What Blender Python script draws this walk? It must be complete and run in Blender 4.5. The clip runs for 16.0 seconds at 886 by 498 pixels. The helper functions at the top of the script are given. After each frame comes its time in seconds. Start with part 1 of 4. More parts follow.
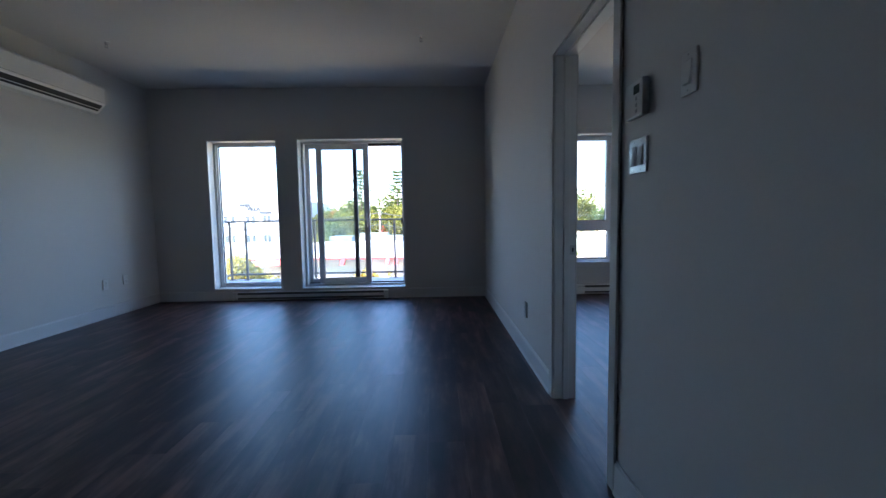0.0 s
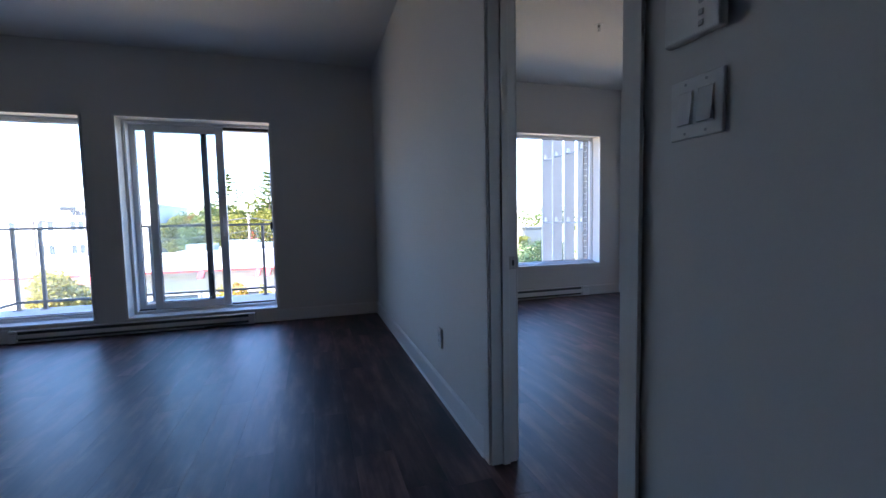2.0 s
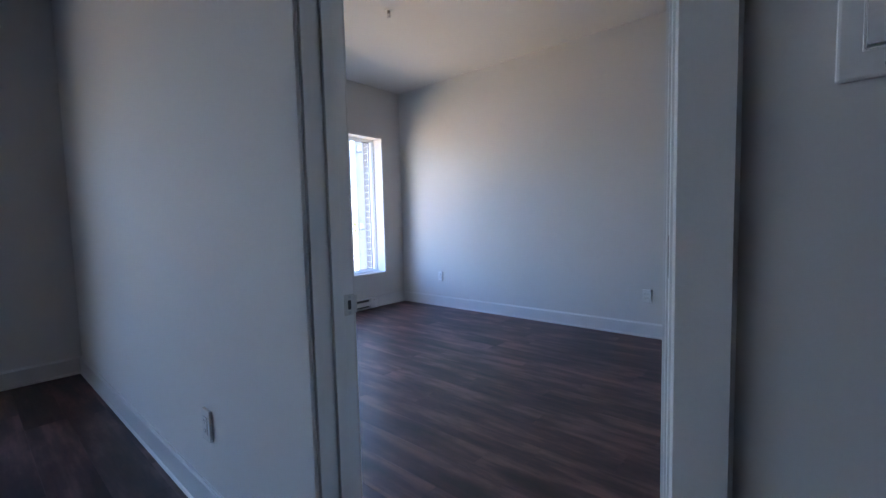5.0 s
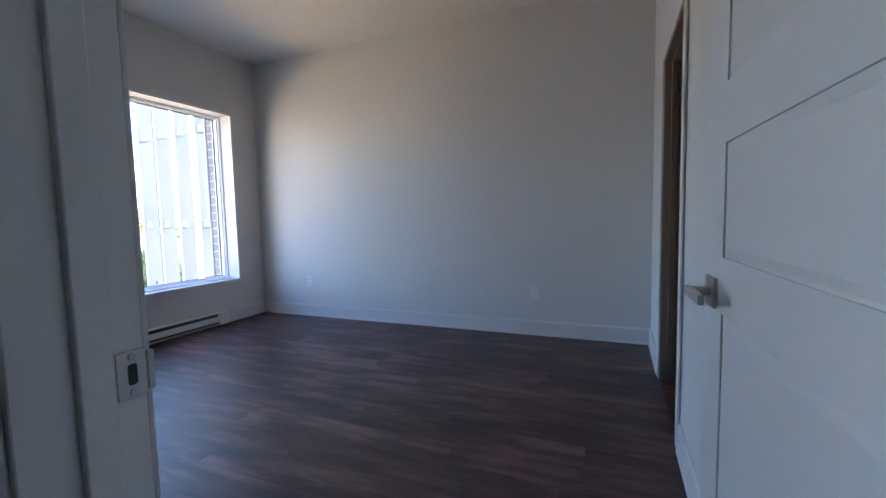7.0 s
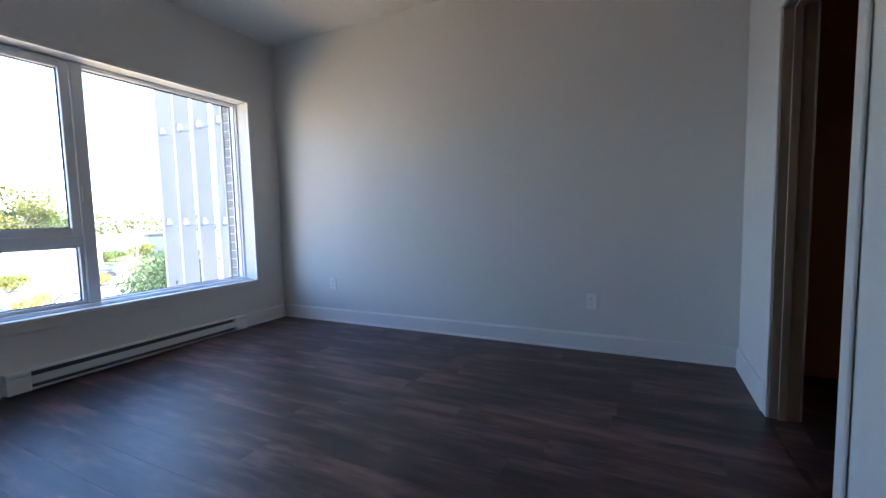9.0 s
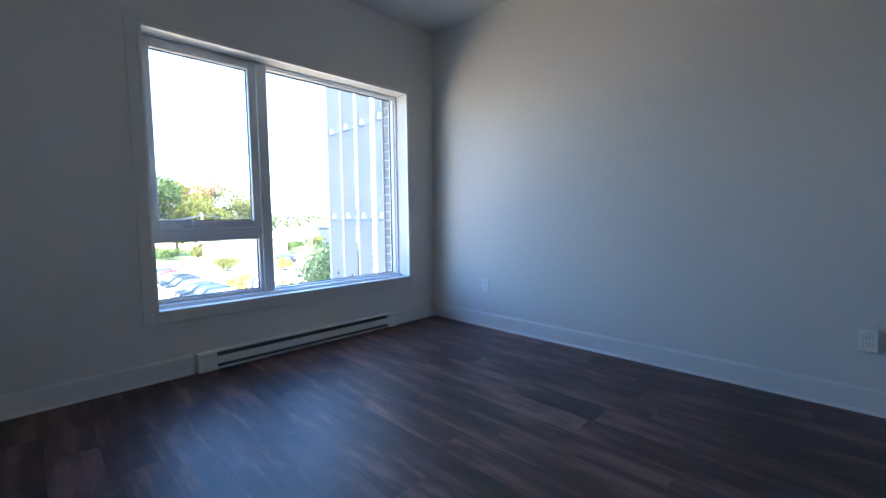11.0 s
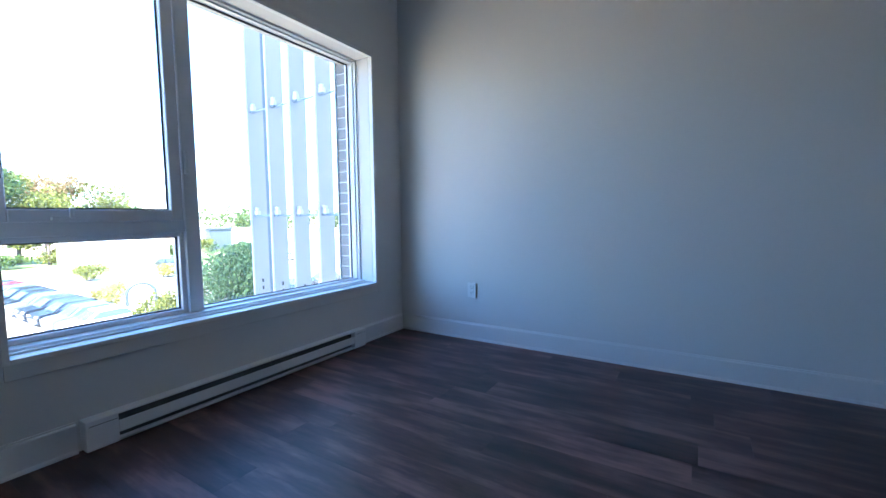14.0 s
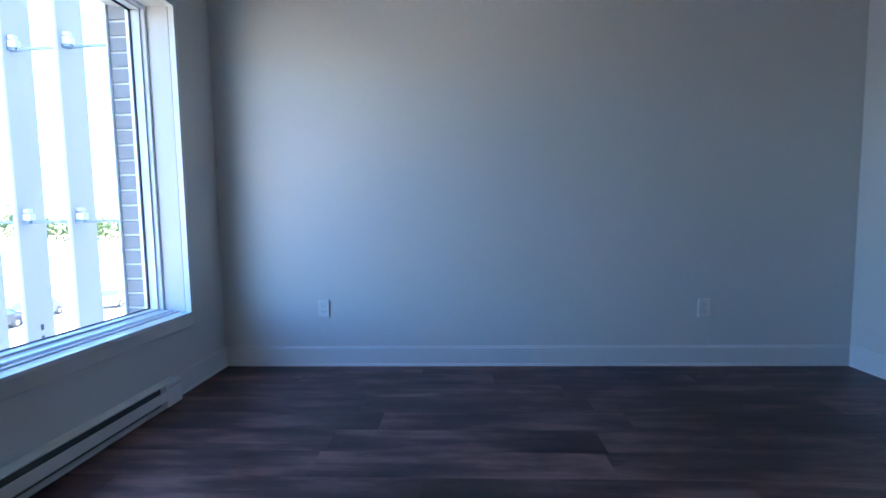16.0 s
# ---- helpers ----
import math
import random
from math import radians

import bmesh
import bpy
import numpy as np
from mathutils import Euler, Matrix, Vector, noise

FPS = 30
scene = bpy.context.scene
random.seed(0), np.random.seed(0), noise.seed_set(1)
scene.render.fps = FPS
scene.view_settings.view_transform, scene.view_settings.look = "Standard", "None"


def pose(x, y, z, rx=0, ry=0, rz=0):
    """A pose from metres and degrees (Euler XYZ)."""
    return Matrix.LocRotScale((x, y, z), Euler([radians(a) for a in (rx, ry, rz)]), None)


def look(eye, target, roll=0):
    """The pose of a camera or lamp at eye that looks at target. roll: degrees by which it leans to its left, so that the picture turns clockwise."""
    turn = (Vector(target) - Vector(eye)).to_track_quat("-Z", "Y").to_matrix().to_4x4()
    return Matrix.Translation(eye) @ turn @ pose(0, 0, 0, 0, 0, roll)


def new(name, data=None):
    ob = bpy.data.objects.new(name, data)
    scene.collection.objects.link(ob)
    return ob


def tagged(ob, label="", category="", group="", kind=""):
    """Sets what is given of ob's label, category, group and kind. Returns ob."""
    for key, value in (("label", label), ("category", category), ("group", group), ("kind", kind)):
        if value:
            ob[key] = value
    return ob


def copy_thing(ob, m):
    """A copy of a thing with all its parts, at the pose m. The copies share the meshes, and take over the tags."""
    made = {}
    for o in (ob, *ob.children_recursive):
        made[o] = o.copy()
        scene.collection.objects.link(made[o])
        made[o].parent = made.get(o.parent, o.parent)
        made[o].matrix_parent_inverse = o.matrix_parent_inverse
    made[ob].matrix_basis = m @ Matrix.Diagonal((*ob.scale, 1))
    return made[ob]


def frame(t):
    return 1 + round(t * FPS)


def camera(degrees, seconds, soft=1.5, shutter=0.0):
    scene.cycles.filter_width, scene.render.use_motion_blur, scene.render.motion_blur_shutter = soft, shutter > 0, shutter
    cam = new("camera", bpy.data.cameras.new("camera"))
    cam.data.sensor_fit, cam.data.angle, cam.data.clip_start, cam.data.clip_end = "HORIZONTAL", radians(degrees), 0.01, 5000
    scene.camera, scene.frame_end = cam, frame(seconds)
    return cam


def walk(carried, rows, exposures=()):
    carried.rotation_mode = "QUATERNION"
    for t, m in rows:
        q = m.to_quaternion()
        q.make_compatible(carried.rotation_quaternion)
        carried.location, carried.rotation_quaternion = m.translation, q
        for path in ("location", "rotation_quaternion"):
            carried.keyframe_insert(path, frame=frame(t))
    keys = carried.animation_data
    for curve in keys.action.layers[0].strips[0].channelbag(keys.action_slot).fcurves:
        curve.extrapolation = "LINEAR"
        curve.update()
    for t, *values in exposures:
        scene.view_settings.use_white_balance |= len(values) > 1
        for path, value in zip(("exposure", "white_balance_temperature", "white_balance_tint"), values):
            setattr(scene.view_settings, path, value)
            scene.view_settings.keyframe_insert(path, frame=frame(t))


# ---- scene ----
cam = camera(93.8, 16.0)
PATH = [
    (0, (0.243, -0.135, 1.122), (0.282, 1.859, 0.97), -0.9),
    (0.5, (0.244, 0.099, 1.114), (0.362, 2.09, 0.963), -0.9),
    (1, (0.229, 0.308, 1.116), (0.492, 2.285, 0.961), -1.1),
    (1.5, (0.209, 0.506, 1.106), (0.633, 2.456, 0.962), -0.9),
    (2, (0.224, 0.668, 1.111), (0.822, 2.571, 0.972), -1.1),
    (2.5, (0.243, 0.821, 1.111), (0.998, 2.669, 0.973), -1.4),
    (3, (0.256, 0.96, 1.128), (1.171, 2.733, 0.989), -1.3),
    (3.5, (0.266, 1.078, 1.126), (1.312, 2.778, 0.99), -1.4),
    (5.8, (0.496, 1.544, 1.146), (2.2, 2.58, 1.001), -1.3),
    (6.1, (0.543, 1.595, 1.138), (2.294, 2.549, 0.99), -1.3),
    (6.5, (0.624, 1.667, 1.117), (2.422, 2.53, 0.967), -1.3),
    (6.8, (0.709, 1.743, 1.098), (2.538, 2.536, 0.946), -1.3),
    (7, (0.763, 1.787, 1.096), (2.605, 2.55, 0.942), -1.3),
    (7.5, (0.888, 1.879, 1.098), (2.749, 2.595, 0.944), -1.3),
    (8, (0.982, 1.952, 1.085), (2.85, 2.65, 0.93), -1.4),
    (8.5, (1.097, 2.014, 1.08), (2.955, 2.737, 0.918), -2.0),
    (9, (1.183, 2.088, 1.07), (2.976, 2.961, 0.913), -1.3),
    (9.5, (1.252, 2.194, 1.066), (2.928, 3.274, 0.909), -0.9),
    (10, (1.317, 2.307, 1.074), (2.835, 3.6, 0.919), -0.8),
    (12.5, (1.613, 2.925, 1.011), (2.996, 4.362, 0.856), -0.6),
    (13, (1.608, 3.105, 1.009), (3.063, 4.468, 0.855), -0.7),
    (13.5, (1.593, 3.279, 1.004), (3.168, 4.503, 0.848), -0.6),
    (14, (1.606, 3.452, 0.996), (3.3, 4.504, 0.839), -0.6),
    (14.5, (1.633, 3.616, 0.995), (3.431, 4.478, 0.842), -0.7),
    (15, (1.673, 3.772, 0.994), (3.57, 4.386, 0.838), -0.9),
    (15.5, (1.725, 3.908, 1.005), (3.681, 4.295, 0.852), -0.9),
    (16, (1.749, 4.047, 1.002), (3.742, 4.133, 0.857), -0.9),
]
walk(cam, [(t, look(e, a, r)) for t, e, a, r in PATH], exposures=[(0, 3.16, 5430, 18.5), (3.5, 3.26, 5450, 27), (5.8, 4.14, 5700, 23.5), (7, 3.80, 5880, 23), (9, 3.62, 5760, 20), (10, 3.60, 5520, 18.5), (12.5, 3.53, 5100, 13), (14.5, 3.52, 4920, 14), (16, 3.52, 4820, 15)])

# ---- world, sun, exposure ----
world = bpy.data.worlds.new("world")
scene.world = world
world.use_nodes = True
wn = world.node_tree
sky = wn.nodes.new("ShaderNodeTexSky")
sky.sky_type, sky.sun_disc = "NISHITA", False
SUN_ELEV, SUN_AZ = 50.0, 236.0          # degrees; azimuth clockwise from +y
sky.sun_elevation, sky.sun_rotation = radians(SUN_ELEV), radians(SUN_AZ)
sky.air_density, sky.dust_density, sky.ozone_density = 1.2, 0.4, 4.0
wn.nodes["Background"].inputs["Strength"].default_value = 0.14
wn.links.new(sky.outputs["Color"], wn.nodes["Background"].inputs["Color"])

sun = new("sun", bpy.data.lights.new("sun", "SUN"))
sun.data.energy, sun.data.angle, sun.data.color = 5.0, radians(0.5), (1.0, 0.84, 0.64)
sun_from = Vector((math.sin(radians(SUN_AZ)) * math.cos(radians(SUN_ELEV)),
                   math.cos(radians(SUN_AZ)) * math.cos(radians(SUN_ELEV)), math.sin(radians(SUN_ELEV))))
sun.matrix_world = look(sun_from * 60, (0, 0, 0))


# ---- materials ----
def nodes_of(name):
    m = bpy.data.materials.new(name)
    m.use_nodes = True
    nt = m.node_tree
    return m, nt, nt.nodes["Principled BSDF"]


def add_node(nt, kind, **inputs):
    n = nt.nodes.new(kind)
    for k, v in inputs.items():
        n.inputs[k.replace("_", " ")].default_value = v
    return n


def coords(nt, scale=(1, 1, 1), world_space=True):
    if world_space:
        g = nt.nodes.new("ShaderNodeNewGeometry").outputs["Position"]
    else:
        g = nt.nodes.new("ShaderNodeTexCoord").outputs["Object"]
    mp = add_node(nt, "ShaderNodeMapping", Scale=scale)
    nt.links.new(g, mp.inputs["Vector"])
    return mp.outputs["Vector"]


def ramp(nt, fac, stops):
    r = nt.nodes.new("ShaderNodeValToRGB")
    while len(r.color_ramp.elements) < len(stops):
        r.color_ramp.elements.new(0.5)
    for e, (p, c) in zip(r.color_ramp.elements, stops):
        e.position, e.color = p, (*c, 1)
    nt.links.new(fac, r.inputs["Fac"])
    return r.outputs["Color"]


def plain(name, colour, rough=0.5, metal=0.0, vary=0.06, grain=40.0, bump=0.05, big=1.3, rough_vary=0.08, world_space=True):
    """Paint, plastic, metal or mineral: colour varied at two scales, fine relief."""
    m, nt, p = nodes_of(name)
    v = coords(nt, world_space=world_space)
    n1 = add_node(nt, "ShaderNodeTexNoise", Scale=big, Detail=4.0)
    n2 = add_node(nt, "ShaderNodeTexNoise", Scale=grain, Detail=3.0)
    for n in (n1, n2):
        nt.links.new(v, n.inputs["Vector"])
    mix = add_node(nt, "ShaderNodeMath")
    mix.operation = "ADD"
    nt.links.new(n1.outputs["Fac"], mix.inputs[0])
    nt.links.new(n2.outputs["Fac"], mix.inputs[1])
    half = add_node(nt, "ShaderNodeMath")
    half.operation = "MULTIPLY"
    half.inputs[1].default_value = 0.5
    nt.links.new(mix.outputs[0], half.inputs[0])
    lo = [max(0, c * (1 - vary)) for c in colour]
    hi = [min(1, c * (1 + vary)) for c in colour]
    nt.links.new(ramp(nt, half.outputs[0], [(0.3, lo), (0.7, hi)]), p.inputs["Base Color"])
    r = add_node(nt, "ShaderNodeMapRange")
    r.inputs["To Min"].default_value, r.inputs["To Max"].default_value = max(0.03, rough - rough_vary), min(1, rough + rough_vary)
    nt.links.new(n1.outputs["Fac"], r.inputs["Value"])
    nt.links.new(r.outputs["Result"], p.inputs["Roughness"])
    p.inputs["Metallic"].default_value = metal
    if bump:
        b = add_node(nt, "ShaderNodeBump", Strength=bump, Distance=0.002)
        nt.links.new(n2.outputs["Fac"], b.inputs["Height"])
        nt.links.new(b.outputs["Normal"], p.inputs["Normal"])
    return m


def plank_material():
    m, nt, p = nodes_of("vinyl_plank")
    info = nt.nodes.new("ShaderNodeObjectInfo")
    pos = nt.nodes.new("ShaderNodeNewGeometry").outputs["Position"]
    shift = add_node(nt, "ShaderNodeVectorMath")
    shift.operation = "MULTIPLY_ADD"
    shift.inputs[1].default_value = (37.0, 91.0, 13.0)
    comb = nt.nodes.new("ShaderNodeCombineXYZ")
    for k in range(3):
        nt.links.new(info.outputs["Random"], comb.inputs[k])
    nt.links.new(comb.outputs[0], shift.inputs[0])
    nt.links.new(pos, shift.inputs[2])

    def streak(scale, detail, size):
        mp = add_node(nt, "ShaderNodeMapping", Scale=scale)
        nt.links.new(shift.outputs[0], mp.inputs["Vector"])
        n = add_node(nt, "ShaderNodeTexNoise", Scale=size, Detail=detail, Roughness=0.6)
        nt.links.new(mp.outputs["Vector"], n.inputs["Vector"])
        return n.outputs["Fac"]
    broad = streak((7, 0.9, 1), 6.0, 1.5)
    fine = streak((42, 1.6, 1), 6.0, 1.6)
    blot = streak((5.0, 1.6, 1), 5.0, 1.3)
    both = nt.nodes.new("ShaderNodeMath")
    both.operation = "MULTIPLY_ADD"
    both.inputs[1].default_value = 0.55
    nt.links.new(broad, both.inputs[0])
    half = nt.nodes.new("ShaderNodeMath")
    half.operation = "MULTIPLY"
    half.inputs[1].default_value = 0.45
    nt.links.new(blot, half.inputs[0])
    nt.links.new(half.outputs[0], both.inputs[2])
    col_a = ramp(nt, both.outputs[0], [(0.39, (0.013, 0.006, 0.006)), (0.5, (0.072, 0.033, 0.030)), (0.60, (0.190, 0.101, 0.088))])
    col_b = ramp(nt, fine, [(0.32, (0.55, 0.52, 0.51)), (0.55, (0.9, 0.9, 0.9)), (0.75, (1.1, 1.06, 1.04))])
    mul = nt.nodes.new("ShaderNodeMix")
    mul.data_type, mul.blend_type = "RGBA", "MULTIPLY"
    mul.inputs["Factor"].default_value = 0.75
    nt.links.new(col_a, mul.inputs["A"])
    nt.links.new(col_b, mul.inputs["B"])
    tone = add_node(nt, "ShaderNodeHueSaturation")
    val = add_node(nt, "ShaderNodeMapRange")
    val.inputs["To Min"].default_value, val.inputs["To Max"].default_value = 0.80, 1.22
    nt.links.new(info.outputs["Random"], val.inputs["Value"])
    nt.links.new(val.outputs["Result"], tone.inputs["Value"])
    nt.links.new(mul.outputs["Result"], tone.inputs["Color"])
    nt.links.new(tone.outputs["Color"], p.inputs["Base Color"])
    r = add_node(nt, "ShaderNodeMapRange")
    r.inputs["To Min"].default_value, r.inputs["To Max"].default_value = 0.34, 0.52
    p.inputs["Specular IOR Level"].default_value = 0.6
    nt.links.new(fine, r.inputs["Value"])
    nt.links.new(r.outputs["Result"], p.inputs["Roughness"])
    b = add_node(nt, "ShaderNodeBump", Strength=0.35, Distance=0.0014)
    nt.links.new(fine, b.inputs["Height"])
    nt.links.new(b.outputs["Normal"], p.inputs["Normal"])
    return m


def glass_material():
    m = bpy.data.materials.new("window_glass")
    m.use_nodes = True
    nt = m.node_tree
    nt.nodes.remove(nt.nodes["Principled BSDF"])
    out = nt.nodes["Material Output"]
    tr = add_node(nt, "ShaderNodeBsdfTransparent", Color=(0.94, 0.97, 0.96, 1))
    gl = add_node(nt, "ShaderNodeBsdfGlossy", Roughness=0.01)
    lw = add_node(nt, "ShaderNodeLayerWeight", Blend=0.5)
    pw = nt.nodes.new("ShaderNodeMath")
    pw.operation = "POWER"
    pw.inputs[1].default_value = 5.0
    nt.links.new(lw.outputs["Facing"], pw.inputs[0])
    sc = nt.nodes.new("ShaderNodeMath")
    sc.operation = "MULTIPLY_ADD"
    sc.inputs[1].default_value, sc.inputs[2].default_value = 0.93, 0.04
    nt.links.new(pw.outputs[0], sc.inputs[0])
    # a little translucent white adds a veil of haze over the view outside
    veil = add_node(nt, "ShaderNodeBsdfTranslucent", Color=(0.84, 0.93, 0.96, 1))
    veil_mix = nt.nodes.new("ShaderNodeMixShader")
    veil_mix.inputs[0].default_value = 0.013
    nt.links.new(tr.outputs[0], veil_mix.inputs[1])
    nt.links.new(veil.outputs[0], veil_mix.inputs[2])
    mix = nt.nodes.new("ShaderNodeMixShader")
    nt.links.new(sc.outputs[0], mix.inputs[0])
    nt.links.new(veil_mix.outputs[0], mix.inputs[1])
    nt.links.new(gl.outputs[0], mix.inputs[2])
    nt.links.new(mix.outputs[0], out.inputs["Surface"])
    return m


def leaf_material(name, dark, mid, light):
    m, nt, p = nodes_of(name)
    g = nt.nodes.new("ShaderNodeNewGeometry")
    nt.links.new(ramp(nt, g.outputs["Random Per Island"], [(0.0, dark), (0.5, mid), (1.0, light)]), p.inputs["Base Color"])
    p.inputs["Roughness"].default_value = 0.75
    p.inputs["Specular IOR Level"].default_value = 0.15
    col = p.inputs["Base Color"].links[0].from_socket
    tl = nt.nodes.new("ShaderNodeBsdfTranslucent")
    nt.links.new(col, tl.inputs["Color"])
    mix = add_node(nt, "ShaderNodeMixShader")
    mix.inputs[0].default_value = 0.45
    outn = [n for n in nt.nodes if n.type == "OUTPUT_MATERIAL"][0]
    nt.links.new(p.outputs[0], mix.inputs[1])
    nt.links.new(tl.outputs[0], mix.inputs[2])
    nt.links.new(mix.outputs[0], outn.inputs["Surface"])
    return m


WALL = plain("wall_paint", (0.66, 0.65, 0.63), 0.75, vary=0.012, grain=160, bump=0.10)
CEIL = plain("ceiling_paint", (0.66, 0.65, 0.63), 0.9, vary=0.015, grain=110, bump=0.14)
TRIM = plain("trim_paint", (0.75, 0.75, 0.74), 0.42, vary=0.015, grain=60, bump=0.03)
BASE = plain("baseboard_paint", (0.70, 0.695, 0.685), 0.40, vary=0.015, grain=60, bump=0.03)
DOORP = plain("door_paint", (0.68, 0.68, 0.68), 0.45, vary=0.015, grain=90, bump=0.06)
VINYL = plain("white_vinyl", (0.74, 0.75, 0.77), 0.35, vary=0.02, grain=50, bump=0.02)
GASKET = plain("black_gasket", (0.02, 0.02, 0.022), 0.6, vary=0.2)
PLASTIC = plain("white_plastic", (0.80, 0.80, 0.79), 0.17, vary=0.02, bump=0.02, grain=90)
DARKSLOT = plain("dark_slot", (0.03, 0.03, 0.032), 0.6, vary=0.2)
ENAMEL = plain("white_enamel", (0.78, 0.78, 0.77), 0.38, vary=0.02, bump=0.03, grain=80)
NICKEL = plain("brushed_nickel", (0.40, 0.375, 0.345), 0.34, 1.0, vary=0.06, grain=200, bump=0.04)
SATIN = plain("satin_steel_plate", (0.55, 0.54, 0.52), 0.45, 0.55, vary=0.05, grain=200, bump=0.03)
HINGEM = plain("dull_nickel_plate", (0.335, 0.315, 0.295), 0.40, 1.0, vary=0.08, grain=200, bump=0.04)
RAILPAINT = plain("charcoal_powder_coat", (0.10, 0.105, 0.11), 0.45, vary=0.1, grain=120)
CONCRETE = plain("balcony_concrete", (0.46, 0.46, 0.45), 0.85, vary=0.14, grain=35, bump=0.3)
FINWHITE = plain("white_aluminium", (0.47, 0.47, 0.48), 0.5, vary=0.03, grain=30, bump=0.04)
FINBLUE = plain("grey_blue_steel", (0.22, 0.27, 0.32), 0.45, 0.3, vary=0.06)
# dark grey holds the shade seen inside the heater slots
HEATSLOT = plain("shaded_heater_fins", (0.10, 0.105, 0.11), 0.6, 0.2, vary=0.2)
ROOFUNIT = plain("grey_roof_unit", (0.16, 0.19, 0.20), 0.7, vary=0.15)
STEEL = plain("galvanised_steel", (0.45, 0.46, 0.47), 0.4, 0.9, vary=0.1)
BRICKM = plain("grey_brick", (0.17, 0.165, 0.16), 0.85, vary=0.25, grain=70, bump=0.5, world_space=True)
MORTAR = plain("pale_mortar", (0.50, 0.49, 0.46), 0.9, vary=0.1, grain=120, bump=0.4)
SHEATHING = plain("grey_blue_sheathing", (0.30, 0.34, 0.40), 0.5, 0.2, vary=0.06)
SUBFLOOR = plain("subfloor", (0.06, 0.042, 0.034), 0.8, vary=0.2)
# orange-brown for the closet's inner walls, duller tan for its jambs
CLOSET_BROWN = plain("closet_orange_brown", (0.40, 0.20, 0.07), 0.75, vary=0.03, grain=120, bump=0.08)
CLOSETJ = plain("tan_jamb", (0.30, 0.22, 0.16), 0.5, vary=0.03, grain=80, bump=0.04)
GROUNDM = plain("dry_ground", (0.58, 0.44, 0.25), 0.95, vary=0.30, grain=0.8, big=0.05, bump=0.2)
ASPHALT = plain("sun_bleached_asphalt", (0.36, 0.31, 0.25), 0.9, vary=0.25, grain=3.0, big=0.12, bump=0.2)
GRASSM = plain("grass_ground", (0.22, 0.25, 0.07), 0.95, vary=0.35, grain=1.5, big=0.2, bump=0.3)
ROOFM = plain("pale_roof_membrane", (0.50, 0.48, 0.45), 0.85, vary=0.12, grain=1.2, big=0.15)
STUCCO = plain("white_stucco", (0.56, 0.55, 0.53), 0.85, vary=0.06, grain=9, big=0.3, bump=0.2)
REDMETAL = plain("red_fascia_metal", (0.45, 0.05, 0.05), 0.5, vary=0.1)
DARKGLASS = plain("building_window_glass", (0.06, 0.08, 0.10), 0.12, vary=0.2, bump=0)
WOODPOLE = plain("weathered_pole_wood", (0.26, 0.22, 0.18), 0.9, vary=0.2, grain=15)
BARK = plain("bark", (0.12, 0.09, 0.07), 0.9, vary=0.3, grain=14, bump=0.5)
RUBBER = plain("tyre_rubber", (0.025, 0.025, 0.025), 0.8, vary=0.2)
CARWHITE = plain("white_car_paint", (0.75, 0.75, 0.76), 0.2, vary=0.02, bump=0)
CARGREY = plain("grey_car_paint", (0.22, 0.23, 0.25), 0.25, 0.4, vary=0.04, bump=0)
CARDARK = plain("dark_car_paint", (0.03, 0.035, 0.045), 0.2, 0.2, vary=0.04, bump=0)
CARRED = plain("red_car_paint", (0.35, 0.03, 0.03), 0.22, 0.1, vary=0.04, bump=0)
SIGNWHITE = plain("sign_white", (0.78, 0.78, 0.76), 0.5, vary=0.03)
SIGNDARK = plain("sign_dark", (0.05, 0.06, 0.07), 0.5, vary=0.1)
LCD = plain("grey_lcd", (0.10, 0.12, 0.11), 0.15, vary=0.05, bump=0)
PLANK = plank_material()
GLASS = glass_material()
LEAF = leaf_material("green_leaves", (0.045, 0.075, 0.022), (0.10, 0.145, 0.042), (0.17, 0.215, 0.07))
LEAFY = leaf_material("yellow_green_leaves", (0.08, 0.095, 0.018), (0.155, 0.165, 0.033), (0.24, 0.23, 0.05))
LEAFO = leaf_material("autumn_leaves", (0.16, 0.06, 0.02), (0.30, 0.13, 0.03), (0.36, 0.20, 0.05))
LEAFOY = leaf_material("yellow_orange_leaves", (0.26, 0.16, 0.03), (0.40, 0.29, 0.05), (0.42, 0.38, 0.08))
LEAFB = leaf_material("brownish_autumn_leaves", (0.16, 0.11, 0.045), (0.30, 0.20, 0.08), (0.38, 0.27, 0.12))
LEAFR = leaf_material("red_leaves", (0.20, 0.02, 0.02), (0.36, 0.05, 0.03), (0.42, 0.10, 0.05))
CEDAR = leaf_material("cedar_foliage", (0.035, 0.065, 0.026), (0.055, 0.095, 0.038), (0.08, 0.125, 0.05))
LEAFP = leaf_material("pale_yellow_leaves", (0.22, 0.20, 0.05), (0.33, 0.30, 0.08), (0.42, 0.38, 0.12))
NEEDLE = leaf_material("conifer_needles", (0.035, 0.06, 0.02), (0.08, 0.115, 0.034), (0.14, 0.165, 0.047))


# ---- building blocks ----
def bx(bm, x0, x1, y0, y1, z0, z1, bevel=0.0, seg=1):
    r = bmesh.ops.create_cube(bm, size=1.0)
    vs = r["verts"]
    for v in vs:
        v.co = Vector(((x0 + x1) / 2 + v.co.x * (x1 - x0), (y0 + y1) / 2 + v.co.y * (y1 - y0), (z0 + z1) / 2 + v.co.z * (z1 - z0)))
    if bevel:
        es = list({e for v in vs for e in v.link_edges})
        bmesh.ops.bevel(bm, geom=es, offset=bevel, segments=seg, affect="EDGES", profile=0.5)
    return bm


